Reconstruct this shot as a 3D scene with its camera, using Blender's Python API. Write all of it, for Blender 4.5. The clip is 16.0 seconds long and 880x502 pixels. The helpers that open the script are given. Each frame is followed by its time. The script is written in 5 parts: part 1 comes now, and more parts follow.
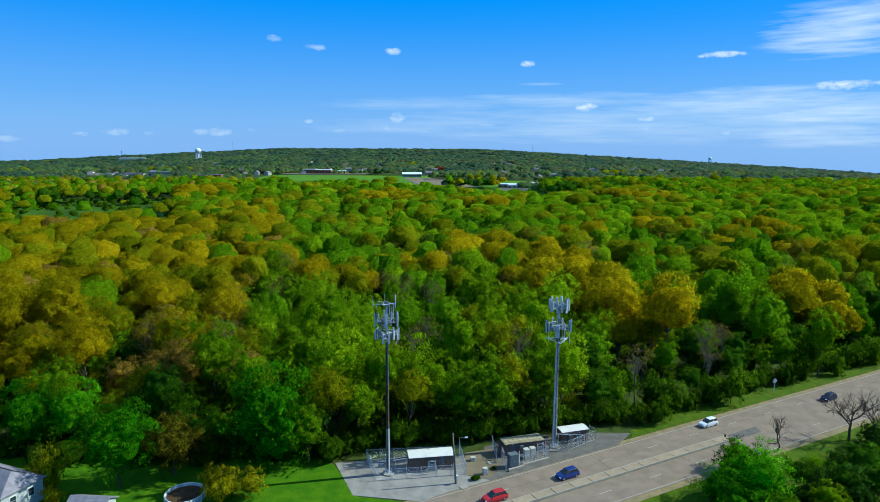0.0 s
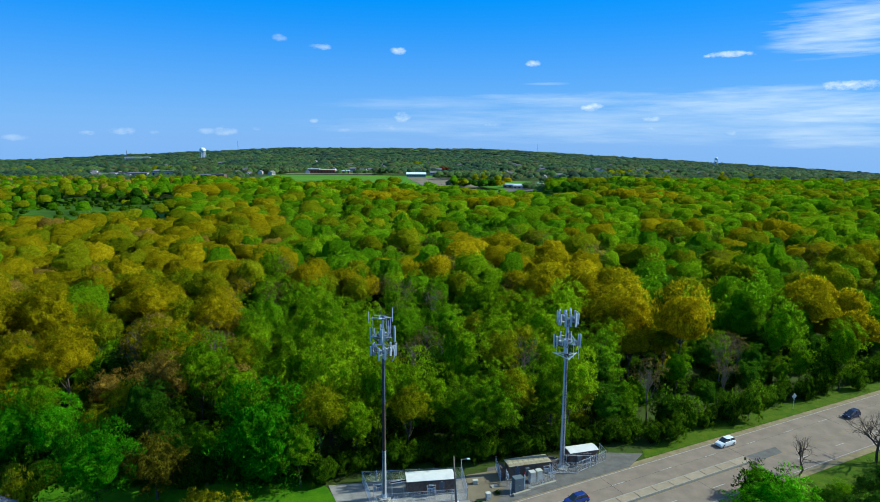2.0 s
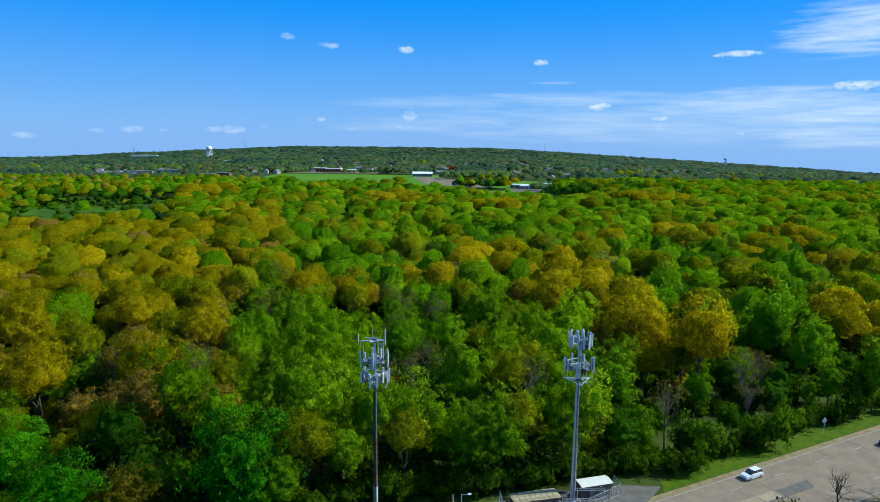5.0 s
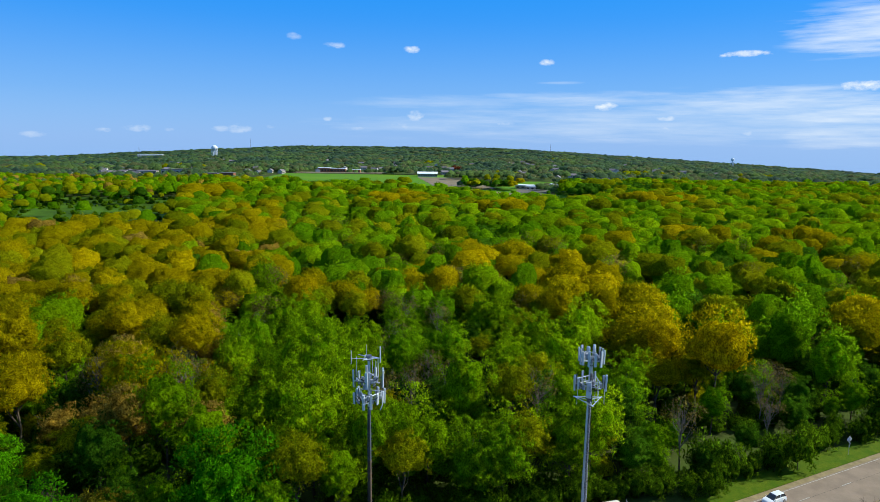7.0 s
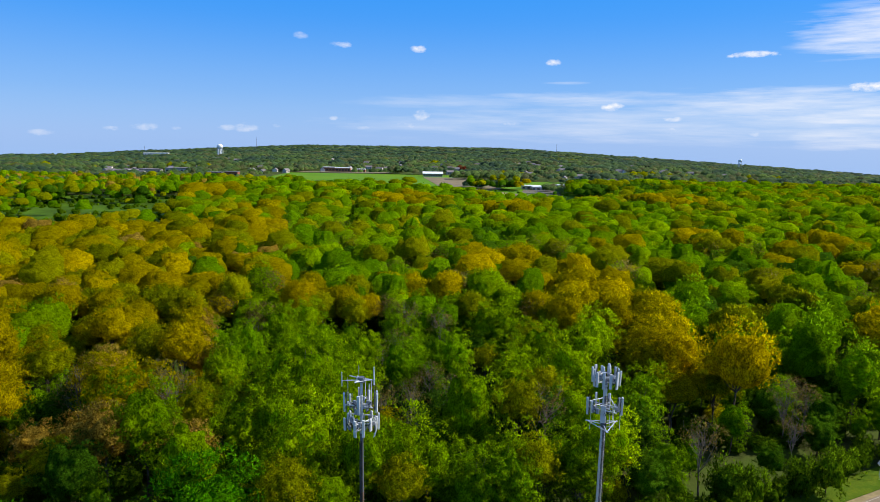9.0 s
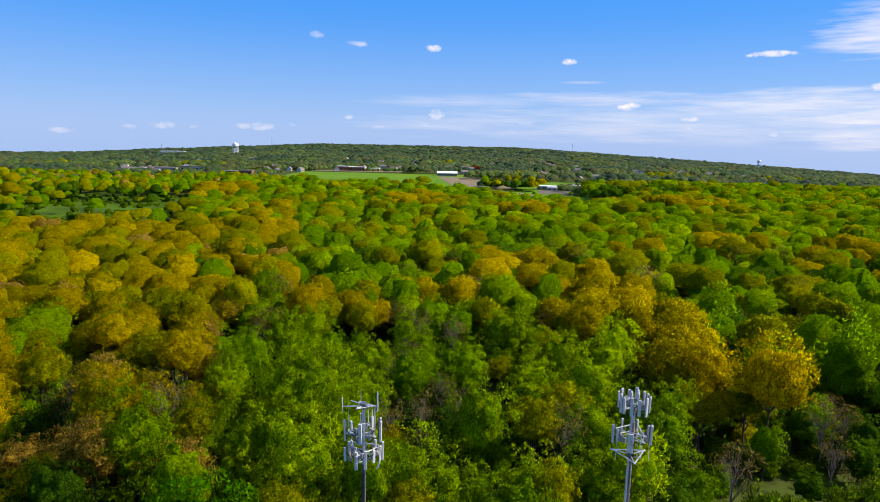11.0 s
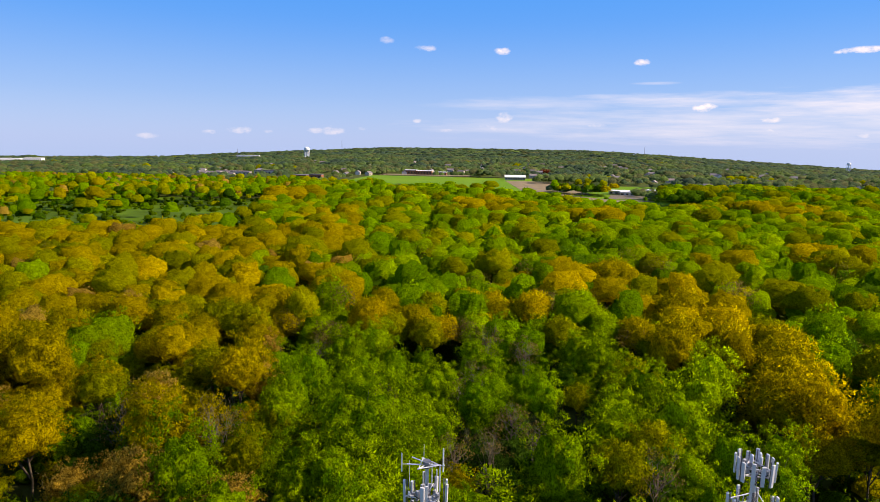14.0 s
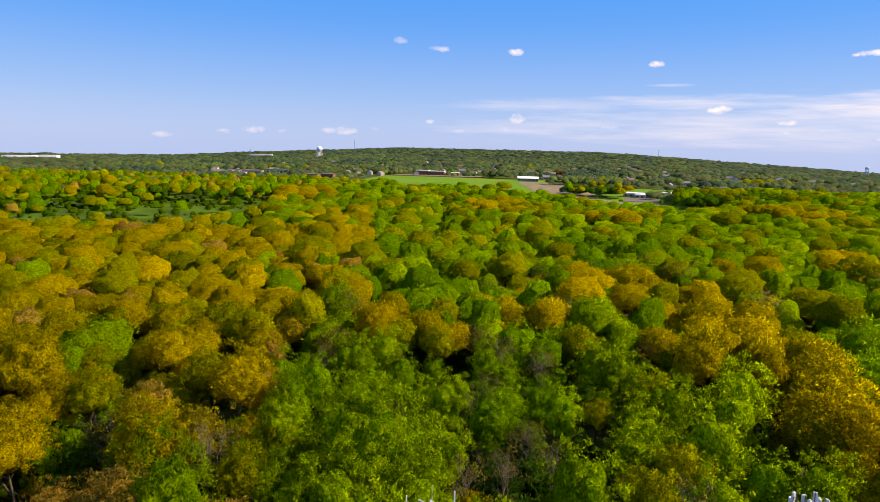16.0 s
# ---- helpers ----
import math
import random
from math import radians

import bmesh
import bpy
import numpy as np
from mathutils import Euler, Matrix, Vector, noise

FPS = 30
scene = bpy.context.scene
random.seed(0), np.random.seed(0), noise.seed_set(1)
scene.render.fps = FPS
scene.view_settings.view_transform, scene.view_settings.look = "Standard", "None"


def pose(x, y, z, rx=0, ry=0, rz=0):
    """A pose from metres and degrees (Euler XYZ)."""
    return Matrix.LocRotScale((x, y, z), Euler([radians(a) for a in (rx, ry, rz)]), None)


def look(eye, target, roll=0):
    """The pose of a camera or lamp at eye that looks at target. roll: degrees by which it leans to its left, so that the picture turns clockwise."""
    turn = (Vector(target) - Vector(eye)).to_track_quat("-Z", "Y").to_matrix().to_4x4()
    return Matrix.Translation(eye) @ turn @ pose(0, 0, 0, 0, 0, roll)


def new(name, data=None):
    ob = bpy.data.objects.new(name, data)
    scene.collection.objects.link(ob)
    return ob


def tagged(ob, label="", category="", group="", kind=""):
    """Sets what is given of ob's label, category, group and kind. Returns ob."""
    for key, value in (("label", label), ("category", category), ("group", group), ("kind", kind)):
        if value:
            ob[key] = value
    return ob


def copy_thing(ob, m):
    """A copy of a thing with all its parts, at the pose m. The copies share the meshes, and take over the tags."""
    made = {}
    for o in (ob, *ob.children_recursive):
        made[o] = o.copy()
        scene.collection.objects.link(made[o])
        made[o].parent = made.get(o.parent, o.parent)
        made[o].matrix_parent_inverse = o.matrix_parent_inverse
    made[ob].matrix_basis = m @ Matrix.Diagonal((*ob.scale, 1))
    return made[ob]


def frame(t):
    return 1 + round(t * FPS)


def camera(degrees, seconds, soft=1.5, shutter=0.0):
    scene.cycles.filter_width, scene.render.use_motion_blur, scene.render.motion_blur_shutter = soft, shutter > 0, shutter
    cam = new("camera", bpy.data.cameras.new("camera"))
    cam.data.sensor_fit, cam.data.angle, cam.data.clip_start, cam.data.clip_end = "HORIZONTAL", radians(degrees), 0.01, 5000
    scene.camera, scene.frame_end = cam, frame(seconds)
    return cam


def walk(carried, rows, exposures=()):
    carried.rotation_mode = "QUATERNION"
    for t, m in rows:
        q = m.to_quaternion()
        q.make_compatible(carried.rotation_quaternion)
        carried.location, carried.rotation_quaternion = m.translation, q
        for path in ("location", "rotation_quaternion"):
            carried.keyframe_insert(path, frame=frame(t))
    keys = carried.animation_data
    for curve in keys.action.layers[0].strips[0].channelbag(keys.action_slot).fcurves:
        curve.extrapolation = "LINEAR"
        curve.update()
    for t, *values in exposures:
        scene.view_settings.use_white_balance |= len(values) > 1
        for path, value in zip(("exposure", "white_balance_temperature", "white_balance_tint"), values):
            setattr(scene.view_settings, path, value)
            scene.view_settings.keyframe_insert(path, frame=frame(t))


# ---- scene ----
cam = camera(70, 16.0, .85)
PATH = [
    (0, look((0.05, 4.54, 60.89), (0.10, 103.15, 44.27), 0.32)),
    (0.5, look((0.25, 6.61, 60.98), (0.12, 105.21, 44.32), 0.34)),
    (1, look((0.43, 8.59, 61.09), (0.09, 107.19, 44.43), 0.34)),
    (1.5, look((0.59, 10.46, 61.22), (0.06, 109.06, 44.55), 0.42)),
    (2, look((0.73, 12.30, 61.37), (0.05, 110.90, 44.69), 0.43)),
    (2.5, look((0.89, 14.14, 61.52), (0.03, 112.74, 44.83), 0.49)),
    (3, look((1.06, 15.99, 61.66), (0.05, 114.58, 44.94), 0.49)),
    (3.5, look((1.25, 17.85, 61.78), (0.01, 116.42, 45.00), 0.56)),
    (4, look((1.46, 19.71, 61.87), (0.06, 118.28, 45.06), 0.59)),
    (6.5, look((2.29, 29.03, 62.17), (-0.10, 127.57, 45.28), 0.72)),
    (7, look((2.41, 30.97, 62.22), (-0.17, 129.49, 45.33), 0.74)),
    (7.5, look((2.51, 32.93, 62.26), (-0.21, 131.46, 45.37), 0.80)),
    (8, look((2.60, 34.93, 62.27), (-0.39, 133.44, 45.36), 0.86)),
    (10.5, look((2.85, 45.56, 62.26), (-1.28, 144.02, 45.23), 1.23)),
    (11, look((2.70, 47.19, 62.50), (-2.93, 145.56, 45.40), 1.21)),
    (11.5, look((2.47, 48.82, 62.72), (-8.21, 146.85, 46.07), 0.83)),
    (12, look((2.15, 50.57, 62.88), (-11.28, 148.29, 46.40), 0.62)),
    (12.5, look((1.77, 52.52, 62.97), (-12.31, 150.13, 46.40), 0.68)),
    (13, look((1.38, 54.61, 63.05), (-13.34, 152.11, 46.40), 0.65)),
    (13.5, look((0.97, 56.74, 63.10), (-14.35, 154.13, 46.35), 0.77)),
    (14, look((0.59, 58.85, 63.09), (-15.45, 156.12, 46.30), 0.92)),
    (14.5, look((0.28, 60.90, 63.04), (-16.37, 158.05, 46.20), 1.14)),
    (15, look((-0.01, 62.88, 62.98), (-17.08, 159.95, 46.08), 1.29)),
    (15.5, look((-0.39, 64.84, 62.86), (-17.88, 161.83, 45.94), 1.45)),
    (16, look((-0.88, 66.81, 62.64), (-18.71, 163.78, 45.91), 1.36)),
]
EXPOSURES = [(0.0, .32, 5600, -12), (4.0, .32, 5600, -11), (8.0, .47, 6750, 0), (11.0, .60, 7650, 10), (12.5, .68, 8350, 15), (16.0, .71, 9000, 18)]
SKY, SUN, CLOUD = .122, 5.0, (6.0, 5.9, 6.5)
HORIZON, LOW_SKY, MID_SKY, HIGH_SKY = (1.8, 2.9, 5.8), (1.3, 2.7, 5.8), (.10, 1.75, 6.1), (1.6, 2.3, 4.0)
walk(cam, PATH, EXPOSURES)

# ---- world and sun ----
SUN_AZ, SUN_EL = radians(79), radians(37)
world = bpy.data.worlds.new("world")
scene.world = world
world.use_nodes = True


def node(tree, kind, **values):
    n = tree.nodes.new(kind)
    for key, value in values.items():
        if key in n.inputs:
            n.inputs[key].default_value = value
    return n


def maths(tree, op, a, b=None, clamp=False):
    n = tree.nodes.new("ShaderNodeMath")
    n.operation, n.use_clamp = op, clamp
    for i, v in enumerate((a, b)):
        if v is None:
            continue
        if isinstance(v, (int, float)):
            n.inputs[i].default_value = v
        else:
            tree.links.new(v, n.inputs[i])
    return n.outputs[0]


def direction(az, el):
    a, e = radians(az), radians(el)
    return Vector((math.sin(a) * math.cos(e), math.cos(a) * math.cos(e), math.sin(e)))


# clouds of the afternoon sky: azimuth, elevation, half width, half height (degrees), strength
PUFFS = [
    (-10.8, 8.2, .9, .28, .5), (-4.1, 8.0, .75, .35, .75), (7.7, 7.0, .7, .3, .85), (-14.3, 8.8, .7, .3, .3),
    (-3.8, 2.3, 1.0, .75, .75), (-5.0, 1.5, 1.6, .4, .5), (12.7, 3.3, 1.0, .45, .95), (23.3, 7.3, 2.1, .26, .95),
    (17.8, 2.3, 1.4, .3, .75), (17.7, 1.3, 1.0, .4, .6), (-26.9, .9, 1.3, .35, .6), (-19.0, 1.0, 1.2, .5, .6),
    (-20.6, 1.0, 1.0, .3, .5), (-11.6, 2.0, .5, .25, .5), (-29.4, .7, .8, .25, .5), (-34.2, .3, 1.2, .3, .4), (-24.5, .8, .6, .2, .35), (-16.5, 1.2, .6, .2, .35), (-9.0, 1.2, .9, .22, .4), (-1.0, 1.7, .7, .2, .35), (4.2, 1.8, 1.2, .22, .45), (24.1, 1.1, .9, .25, .5), (32.0, 4.6, 2.6, .4, .9),
]
VEILS = [
    (32.0, 8.6, 5.0, 1.8, .95), (13.0, 3.9, 12.0, .6, .55), (26.0, 3.4, 10.0, 1.2, .7), (34.0, 2.6, 8.0, .8, .85),
    (2.0, 3.6, 10.0, .6, .32), (31.0, .9, 4.5, .9, .7), (9.0, 5.3, 1.8, .12, .4), (16.0, 1.9, 22.0, 1.5, .40), (-4.0, 1.6, 9.0, .7, .25),
]


def build_sky():
    t = world.node_tree
    t.nodes.clear()
    out, bg = t.nodes.new("ShaderNodeOutputWorld"), t.nodes.new("ShaderNodeBackground")
    bg.inputs["Strength"].default_value = SKY
    sky = t.nodes.new("ShaderNodeTexSky")
    sky.sky_type, sky.sun_disc = "NISHITA", False
    sky.sun_elevation, sky.sun_rotation = SUN_EL, SUN_AZ
    sky.air_density, sky.dust_density, sky.ozone_density, sky.altitude = 1.0, .35, 5.0, 200
    hue = node(t, "ShaderNodeHueSaturation", Saturation=1.2)
    t.links.new(sky.outputs[0], hue.inputs["Color"])
    way = t.nodes.new("ShaderNodeTexCoord").outputs["Generated"]

    def dot(v):
        n = t.nodes.new("ShaderNodeVectorMath")
        n.operation = "DOT_PRODUCT"
        t.links.new(way, n.inputs[0])
        n.inputs[1].default_value = v
        return n.outputs["Value"]

    def fuzz(scale, stretch, detail):
        m = t.nodes.new("ShaderNodeMapping")
        m.inputs["Scale"].default_value = (1, 1, stretch)
        t.links.new(way, m.inputs["Vector"])
        n = node(t, "ShaderNodeTexNoise", Scale=scale, Detail=detail, Roughness=.6)
        t.links.new(m.outputs[0], n.inputs["Vector"])
        return n.outputs["Fac"]

    total = None
    for group, texture, soft in ((PUFFS, fuzz(60, 1.8, 5), 1.7), (VEILS, fuzz(7, 11, 6), 1.3)):
        for az, el, w, h, s in group:
            if group is PUFFS:
                w, h, s = (w * .88, h * .8, s) if el > 2.4 else (w * .66, h * .72, s * .75)
            side, up = direction(az + 90, 0), direction(az, el + 90)
            a = maths(t, "POWER", maths(t, "MULTIPLY", dot(side), 1 / math.sin(radians(w))), 2)
            b = maths(t, "POWER", maths(t, "MULTIPLY", dot(up), 1 / math.sin(radians(h))), 2)
            d = maths(t, "SUBTRACT", 1.0, maths(t, "MULTIPLY", maths(t, "ADD", a, b), .6))
            n = maths(t, "MULTIPLY", maths(t, "SUBTRACT", texture, .52), 4.0)
            v = maths(t, "MULTIPLY", maths(t, "ADD", d, n), soft * .4, True)
            v = maths(t, "MULTIPLY", v, maths(t, "GREATER_THAN", dot(direction(az, el)), .5))
            v = maths(t, "MULTIPLY", v, maths(t, "MULTIPLY", maths(t, "ADD", d, .35), 1.2, True))
            v = maths(t, "MULTIPLY", v, s)
            total = v if total is None else maths(t, "MAXIMUM", total, v)
    mix = t.nodes.new("ShaderNodeMix")
    mix.data_type = "RGBA"
    t.links.new(total, mix.inputs["Factor"])
    height = t.nodes.new("ShaderNodeSeparateXYZ")
    t.links.new(way, height.inputs[0])
    ramp = t.nodes.new("ShaderNodeValToRGB")
    ramp.color_ramp.interpolation = "B_SPLINE"
    stops = [(0.0, HORIZON), (.07, LOW_SKY), (.18, MID_SKY), (.32, MID_SKY), (.75, HIGH_SKY)]
    ramp.color_ramp.elements[0].position, ramp.color_ramp.elements[1].position = stops[0][0], stops[4][0]
    ramp.color_ramp.elements[0].color, ramp.color_ramp.elements[1].color = (*(c / 8 for c in stops[0][1]), 1), (*(c / 8 for c in stops[4][1]), 1)
    for at, colour in stops[1:4]:
        ramp.color_ramp.elements.new(at).color = (*(c / 8 for c in colour), 1)
    t.links.new(height.outputs["Z"], ramp.inputs[0])
    clear = t.nodes.new("ShaderNodeMix")
    clear.data_type = "RGBA"
    clear.inputs["Factor"].default_value = .9
    t.links.new(hue.outputs[0], clear.inputs["A"])
    lift = t.nodes.new("ShaderNodeVectorMath")
    lift.operation = "SCALE"
    lift.inputs["Scale"].default_value = 8.0
    t.links.new(ramp.outputs[0], lift.inputs[0])
    t.links.new(lift.outputs[0], clear.inputs["B"])
    t.links.new(clear.outputs["Result"], mix.inputs["A"])
    mix.inputs["B"].default_value = (CLOUD[0], CLOUD[1], CLOUD[2], 1)
    t.links.new(mix.outputs["Result"], bg.inputs["Color"])
    t.links.new(bg.outputs[0], out.inputs["Surface"])


build_sky()
sun = new("sun", bpy.data.lights.new("sun", "SUN"))
sun.data.energy, sun.data.angle, sun.data.color = SUN, radians(.6), (1, .93, .82)
sun.matrix_world = look((0, 0, 300), Vector((0, 0, 300)) - direction(math.degrees(SUN_AZ), math.degrees(SUN_EL)))

# ---- materials ----


def material(name, colour, rough=.7, metal=0.0, vary=.25, scale=2.0, fine=30.0, bump=.3, depth=.02, second=None, spread=0.0, specular=.1):
    """A surface with stains at a large scale and grain at a small one."""
    m = bpy.data.materials.new(name)
    m.use_nodes = True
    t = m.node_tree
    p = t.nodes["Principled BSDF"]
    p.inputs["Roughness"].default_value, p.inputs["Metallic"].default_value = rough, metal
    p.inputs["Specular IOR Level"].default_value = specular
    where = t.nodes.new("ShaderNodeTexCoord").outputs["Object"]
    big = node(t, "ShaderNodeTexNoise", Scale=scale, Detail=5, Roughness=.6)
    small = node(t, "ShaderNodeTexNoise", Scale=fine, Detail=3, Roughness=.65)
    t.links.new(where, big.inputs["Vector"])
    t.links.new(where, small.inputs["Vector"])
    mix = t.nodes.new("ShaderNodeMix")
    mix.data_type = "RGBA"
    other = second or tuple(c * (1 - vary) for c in colour)
    mix.inputs["A"].default_value, mix.inputs["B"].default_value = (*colour, 1), (*other, 1)
    ramp = node(t, "ShaderNodeMapRange")
    ramp.inputs["From Min"].default_value, ramp.inputs["From Max"].default_value = .38, .64
    t.links.new(big.outputs["Fac"], ramp.inputs["Value"])
    t.links.new(ramp.outputs[0], mix.inputs["Factor"])
    gain = t.nodes.new("ShaderNodeHueSaturation")
    value = maths(t, "ADD", maths(t, "MULTIPLY", small.outputs["Fac"], vary * 1.4), 1 - vary * .7)
    if spread:
        rnd = t.nodes.new("ShaderNodeObjectInfo").outputs["Random"]
        value = maths(t, "MULTIPLY", value, maths(t, "ADD", maths(t, "MULTIPLY", rnd, spread), 1 - spread / 2))
    t.links.new(value, gain.inputs["Value"])
    t.links.new(mix.outputs["Result"], gain.inputs["Color"])
    t.links.new(gain.outputs[0], p.inputs["Base Color"])
    if bump:
        b = node(t, "ShaderNodeBump", Strength=bump, Distance=depth)
        t.links.new(small.outputs["Fac"], b.inputs["Height"])
        t.links.new(b.outputs[0], p.inputs["Normal"])
    return m


def leaf_material(name, colour, second, light=.66, grain=3.4, gloss=0.0):
    """Young leaves: a tone for each tree, patches within a crown, gap shade painted between leaves, light passing
    through.
    """
    m = bpy.data.materials.new(name)
    m.use_nodes = True
    t = m.node_tree
    p = t.nodes["Principled BSDF"]
    p.inputs["Roughness"].default_value = .8
    p.inputs["Specular IOR Level"].default_value = gloss
    rnd = t.nodes.new("ShaderNodeObjectInfo").outputs["Random"]
    tone = t.nodes.new("ShaderNodeAttribute")
    tone.attribute_name = "tone"
    tree_tone = maths(t, "FRACT", maths(t, "ADD", rnd, tone.outputs["Fac"]))
    island = t.nodes.new("ShaderNodeNewGeometry").outputs["Random Per Island"]
    where = t.nodes.new("ShaderNodeTexCoord").outputs["Object"]
    patch = node(t, "ShaderNodeTexNoise", Scale=.45, Detail=2)
    t.links.new(where, patch.inputs["Vector"])
    f = maths(t, "ADD", maths(t, "MULTIPLY", tree_tone, .6), maths(t, "MULTIPLY", maths(t, "SUBTRACT", patch.outputs["Fac"], .3), .9), True)
    mix = t.nodes.new("ShaderNodeMix")
    mix.data_type = "RGBA"
    mix.inputs["A"].default_value, mix.inputs["B"].default_value = (*colour, 1), (*second, 1)
    t.links.new(f, mix.inputs["Factor"])
    gain = t.nodes.new("ShaderNodeHueSaturation")
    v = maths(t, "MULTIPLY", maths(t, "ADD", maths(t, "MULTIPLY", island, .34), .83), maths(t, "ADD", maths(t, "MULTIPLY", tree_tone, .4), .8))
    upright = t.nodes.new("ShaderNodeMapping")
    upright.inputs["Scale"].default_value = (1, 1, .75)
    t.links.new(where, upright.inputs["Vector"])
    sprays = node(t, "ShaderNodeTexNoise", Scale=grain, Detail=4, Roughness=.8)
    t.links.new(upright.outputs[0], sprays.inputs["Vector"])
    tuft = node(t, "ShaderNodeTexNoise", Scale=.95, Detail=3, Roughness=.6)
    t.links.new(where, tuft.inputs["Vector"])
    # leaf grain; its dark end paints the shade in gaps between leaves
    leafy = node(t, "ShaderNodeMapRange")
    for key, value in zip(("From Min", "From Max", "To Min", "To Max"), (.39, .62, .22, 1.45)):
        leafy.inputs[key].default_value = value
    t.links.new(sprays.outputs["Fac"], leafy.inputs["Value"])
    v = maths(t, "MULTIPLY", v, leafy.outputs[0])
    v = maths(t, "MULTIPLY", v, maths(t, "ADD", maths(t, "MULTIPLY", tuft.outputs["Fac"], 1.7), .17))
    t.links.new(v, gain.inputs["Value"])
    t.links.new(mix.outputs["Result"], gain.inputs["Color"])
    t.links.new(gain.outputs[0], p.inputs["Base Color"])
    rough = node(t, "ShaderNodeBump", Strength=.9, Distance=.6)
    t.links.new(maths(t, "ADD", sprays.outputs["Fac"], maths(t, "MULTIPLY", tuft.outputs["Fac"], 1.6)), rough.inputs["Height"])
    t.links.new(rough.outputs[0], p.inputs["Normal"])
    tr = t.nodes.new("ShaderNodeBsdfTranslucent")
    t.links.new(gain.outputs[0], tr.inputs["Color"])
    ms = t.nodes.new("ShaderNodeMixShader")
    ms.inputs[0].default_value = light
    t.links.new(p.outputs[0], ms.inputs[1])
    t.links.new(tr.outputs[0], ms.inputs[2])
    t.links.new(ms.outputs[0], t.nodes["Material Output"].inputs["Surface"])
    return m


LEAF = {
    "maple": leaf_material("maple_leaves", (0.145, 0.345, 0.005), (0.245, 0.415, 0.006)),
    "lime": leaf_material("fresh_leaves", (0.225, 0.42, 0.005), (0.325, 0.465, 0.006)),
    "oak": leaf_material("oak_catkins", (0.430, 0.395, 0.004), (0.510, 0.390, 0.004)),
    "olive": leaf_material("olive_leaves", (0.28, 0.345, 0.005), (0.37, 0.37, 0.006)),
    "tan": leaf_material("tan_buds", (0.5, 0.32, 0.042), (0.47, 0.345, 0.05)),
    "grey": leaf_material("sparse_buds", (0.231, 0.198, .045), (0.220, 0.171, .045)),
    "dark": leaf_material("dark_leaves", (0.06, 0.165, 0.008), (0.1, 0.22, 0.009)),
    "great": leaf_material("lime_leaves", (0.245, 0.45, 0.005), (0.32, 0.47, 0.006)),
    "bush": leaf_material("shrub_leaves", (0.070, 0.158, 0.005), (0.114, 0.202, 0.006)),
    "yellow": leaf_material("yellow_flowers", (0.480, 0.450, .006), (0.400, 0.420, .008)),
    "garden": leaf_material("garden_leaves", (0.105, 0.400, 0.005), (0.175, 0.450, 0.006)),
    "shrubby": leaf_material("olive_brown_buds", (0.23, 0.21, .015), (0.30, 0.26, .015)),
    # leaves with gloss .35: distance haze is mixed into their colour as extra blue
    "suburb": leaf_material("hazed_suburb_leaves", (.092, .185, .070), (.125, .220, .072), gloss=.35),
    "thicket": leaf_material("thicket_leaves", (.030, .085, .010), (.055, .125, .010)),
    "haze_teal": leaf_material("haze_teal_leaves", (.062, .130, .082), (.080, .155, .084), gloss=.35),
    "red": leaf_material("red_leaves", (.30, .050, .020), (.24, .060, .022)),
    "suburb_lime": leaf_material("hazed_lime_leaves", (.135, .245, .055), (.170, .265, .058), gloss=.35),
    "suburb_olive": leaf_material("hazed_olive_leaves", (.155, .195, .068), (.190, .210, .070), gloss=.35),
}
BARK = material("bark", (.11, .085, .06), .9, vary=.4, scale=1.5, fine=14, bump=.6)
PALE_BARK = material("pale_bark", (.17, .145, .11), .9, vary=.35, scale=1.5, fine=14, bump=.5)
FLOOR = material("leaf_litter", (.045, .050, .012), .95, vary=.5, scale=.05, fine=1.6, second=(.05, .085, .010), bump=.5, depth=.2)
LAWN = material("mown_grass", (.044, .125, .001), .95, vary=.65, scale=.4, fine=3.5, second=(.075, .165, .001), bump=.6, depth=.15)
VERGE = material("verge_grass", (.050, .098, .002), .95, vary=.6, scale=.5, fine=3.5, second=(.085, .120, .004), bump=.6, depth=.15)
FIELD = material("field_grass", (.08, .19, .006), .9, vary=.3, scale=.01, fine=.25, second=(.11, .21, .008), bump=0)
SCRUB = material("scrub_grass", (.060, .125, .004), .95, vary=.5, scale=.02, fine=.3, bump=0)
BARE = material("bare_earth", (.22, .175, .115), .95, vary=.3, scale=.05, fine=.6, bump=0)
GRAVEL = material("pale_gravel", (.29, .265, .24), .95, vary=.25, scale=.5, fine=18, bump=.5, depth=.03)
ASPHALT = material("worn_concrete_road", (.250, .190, .142), .9, vary=.24, scale=.35, fine=12, bump=.2, second=(.200, .152, .115))
APRON = material("old_asphalt", (.15, .135, .12), .92, vary=.25, scale=.6, fine=14, bump=.3)
SHOULDER = material("sandy_shoulder", (.27, .21, .11), .95, vary=.3, scale=.6, fine=8, bump=.4)
MEDIAN = material("median_concrete", (.33, .255, .175), .9, vary=.15, scale=.8, fine=10, bump=.2, spread=.14)
KERB = material("kerb_concrete", (.34, .30, .24), .9, vary=.15, scale=1, fine=12, bump=.2)
PAINT = material("road_paint", (.42, .40, .36), .8, vary=.25, scale=3, fine=20, bump=.1)
TAR = material("tar_seal", (.06, .055, .05), .7, vary=.2, bump=.1)
STEEL = material("galvanised_steel", (.58, .60, .64), .45, .35, vary=.15, scale=.6, fine=8, bump=.1)
STEEL_DARK = material("weathered_steel", (.17, .18, .21), .55, .5, vary=.3, scale=.5, fine=8, bump=.1)
RUST = material("rusty_steel", (.17, .12, .085), .7, .3, vary=.4, scale=.7, fine=8, bump=.2)
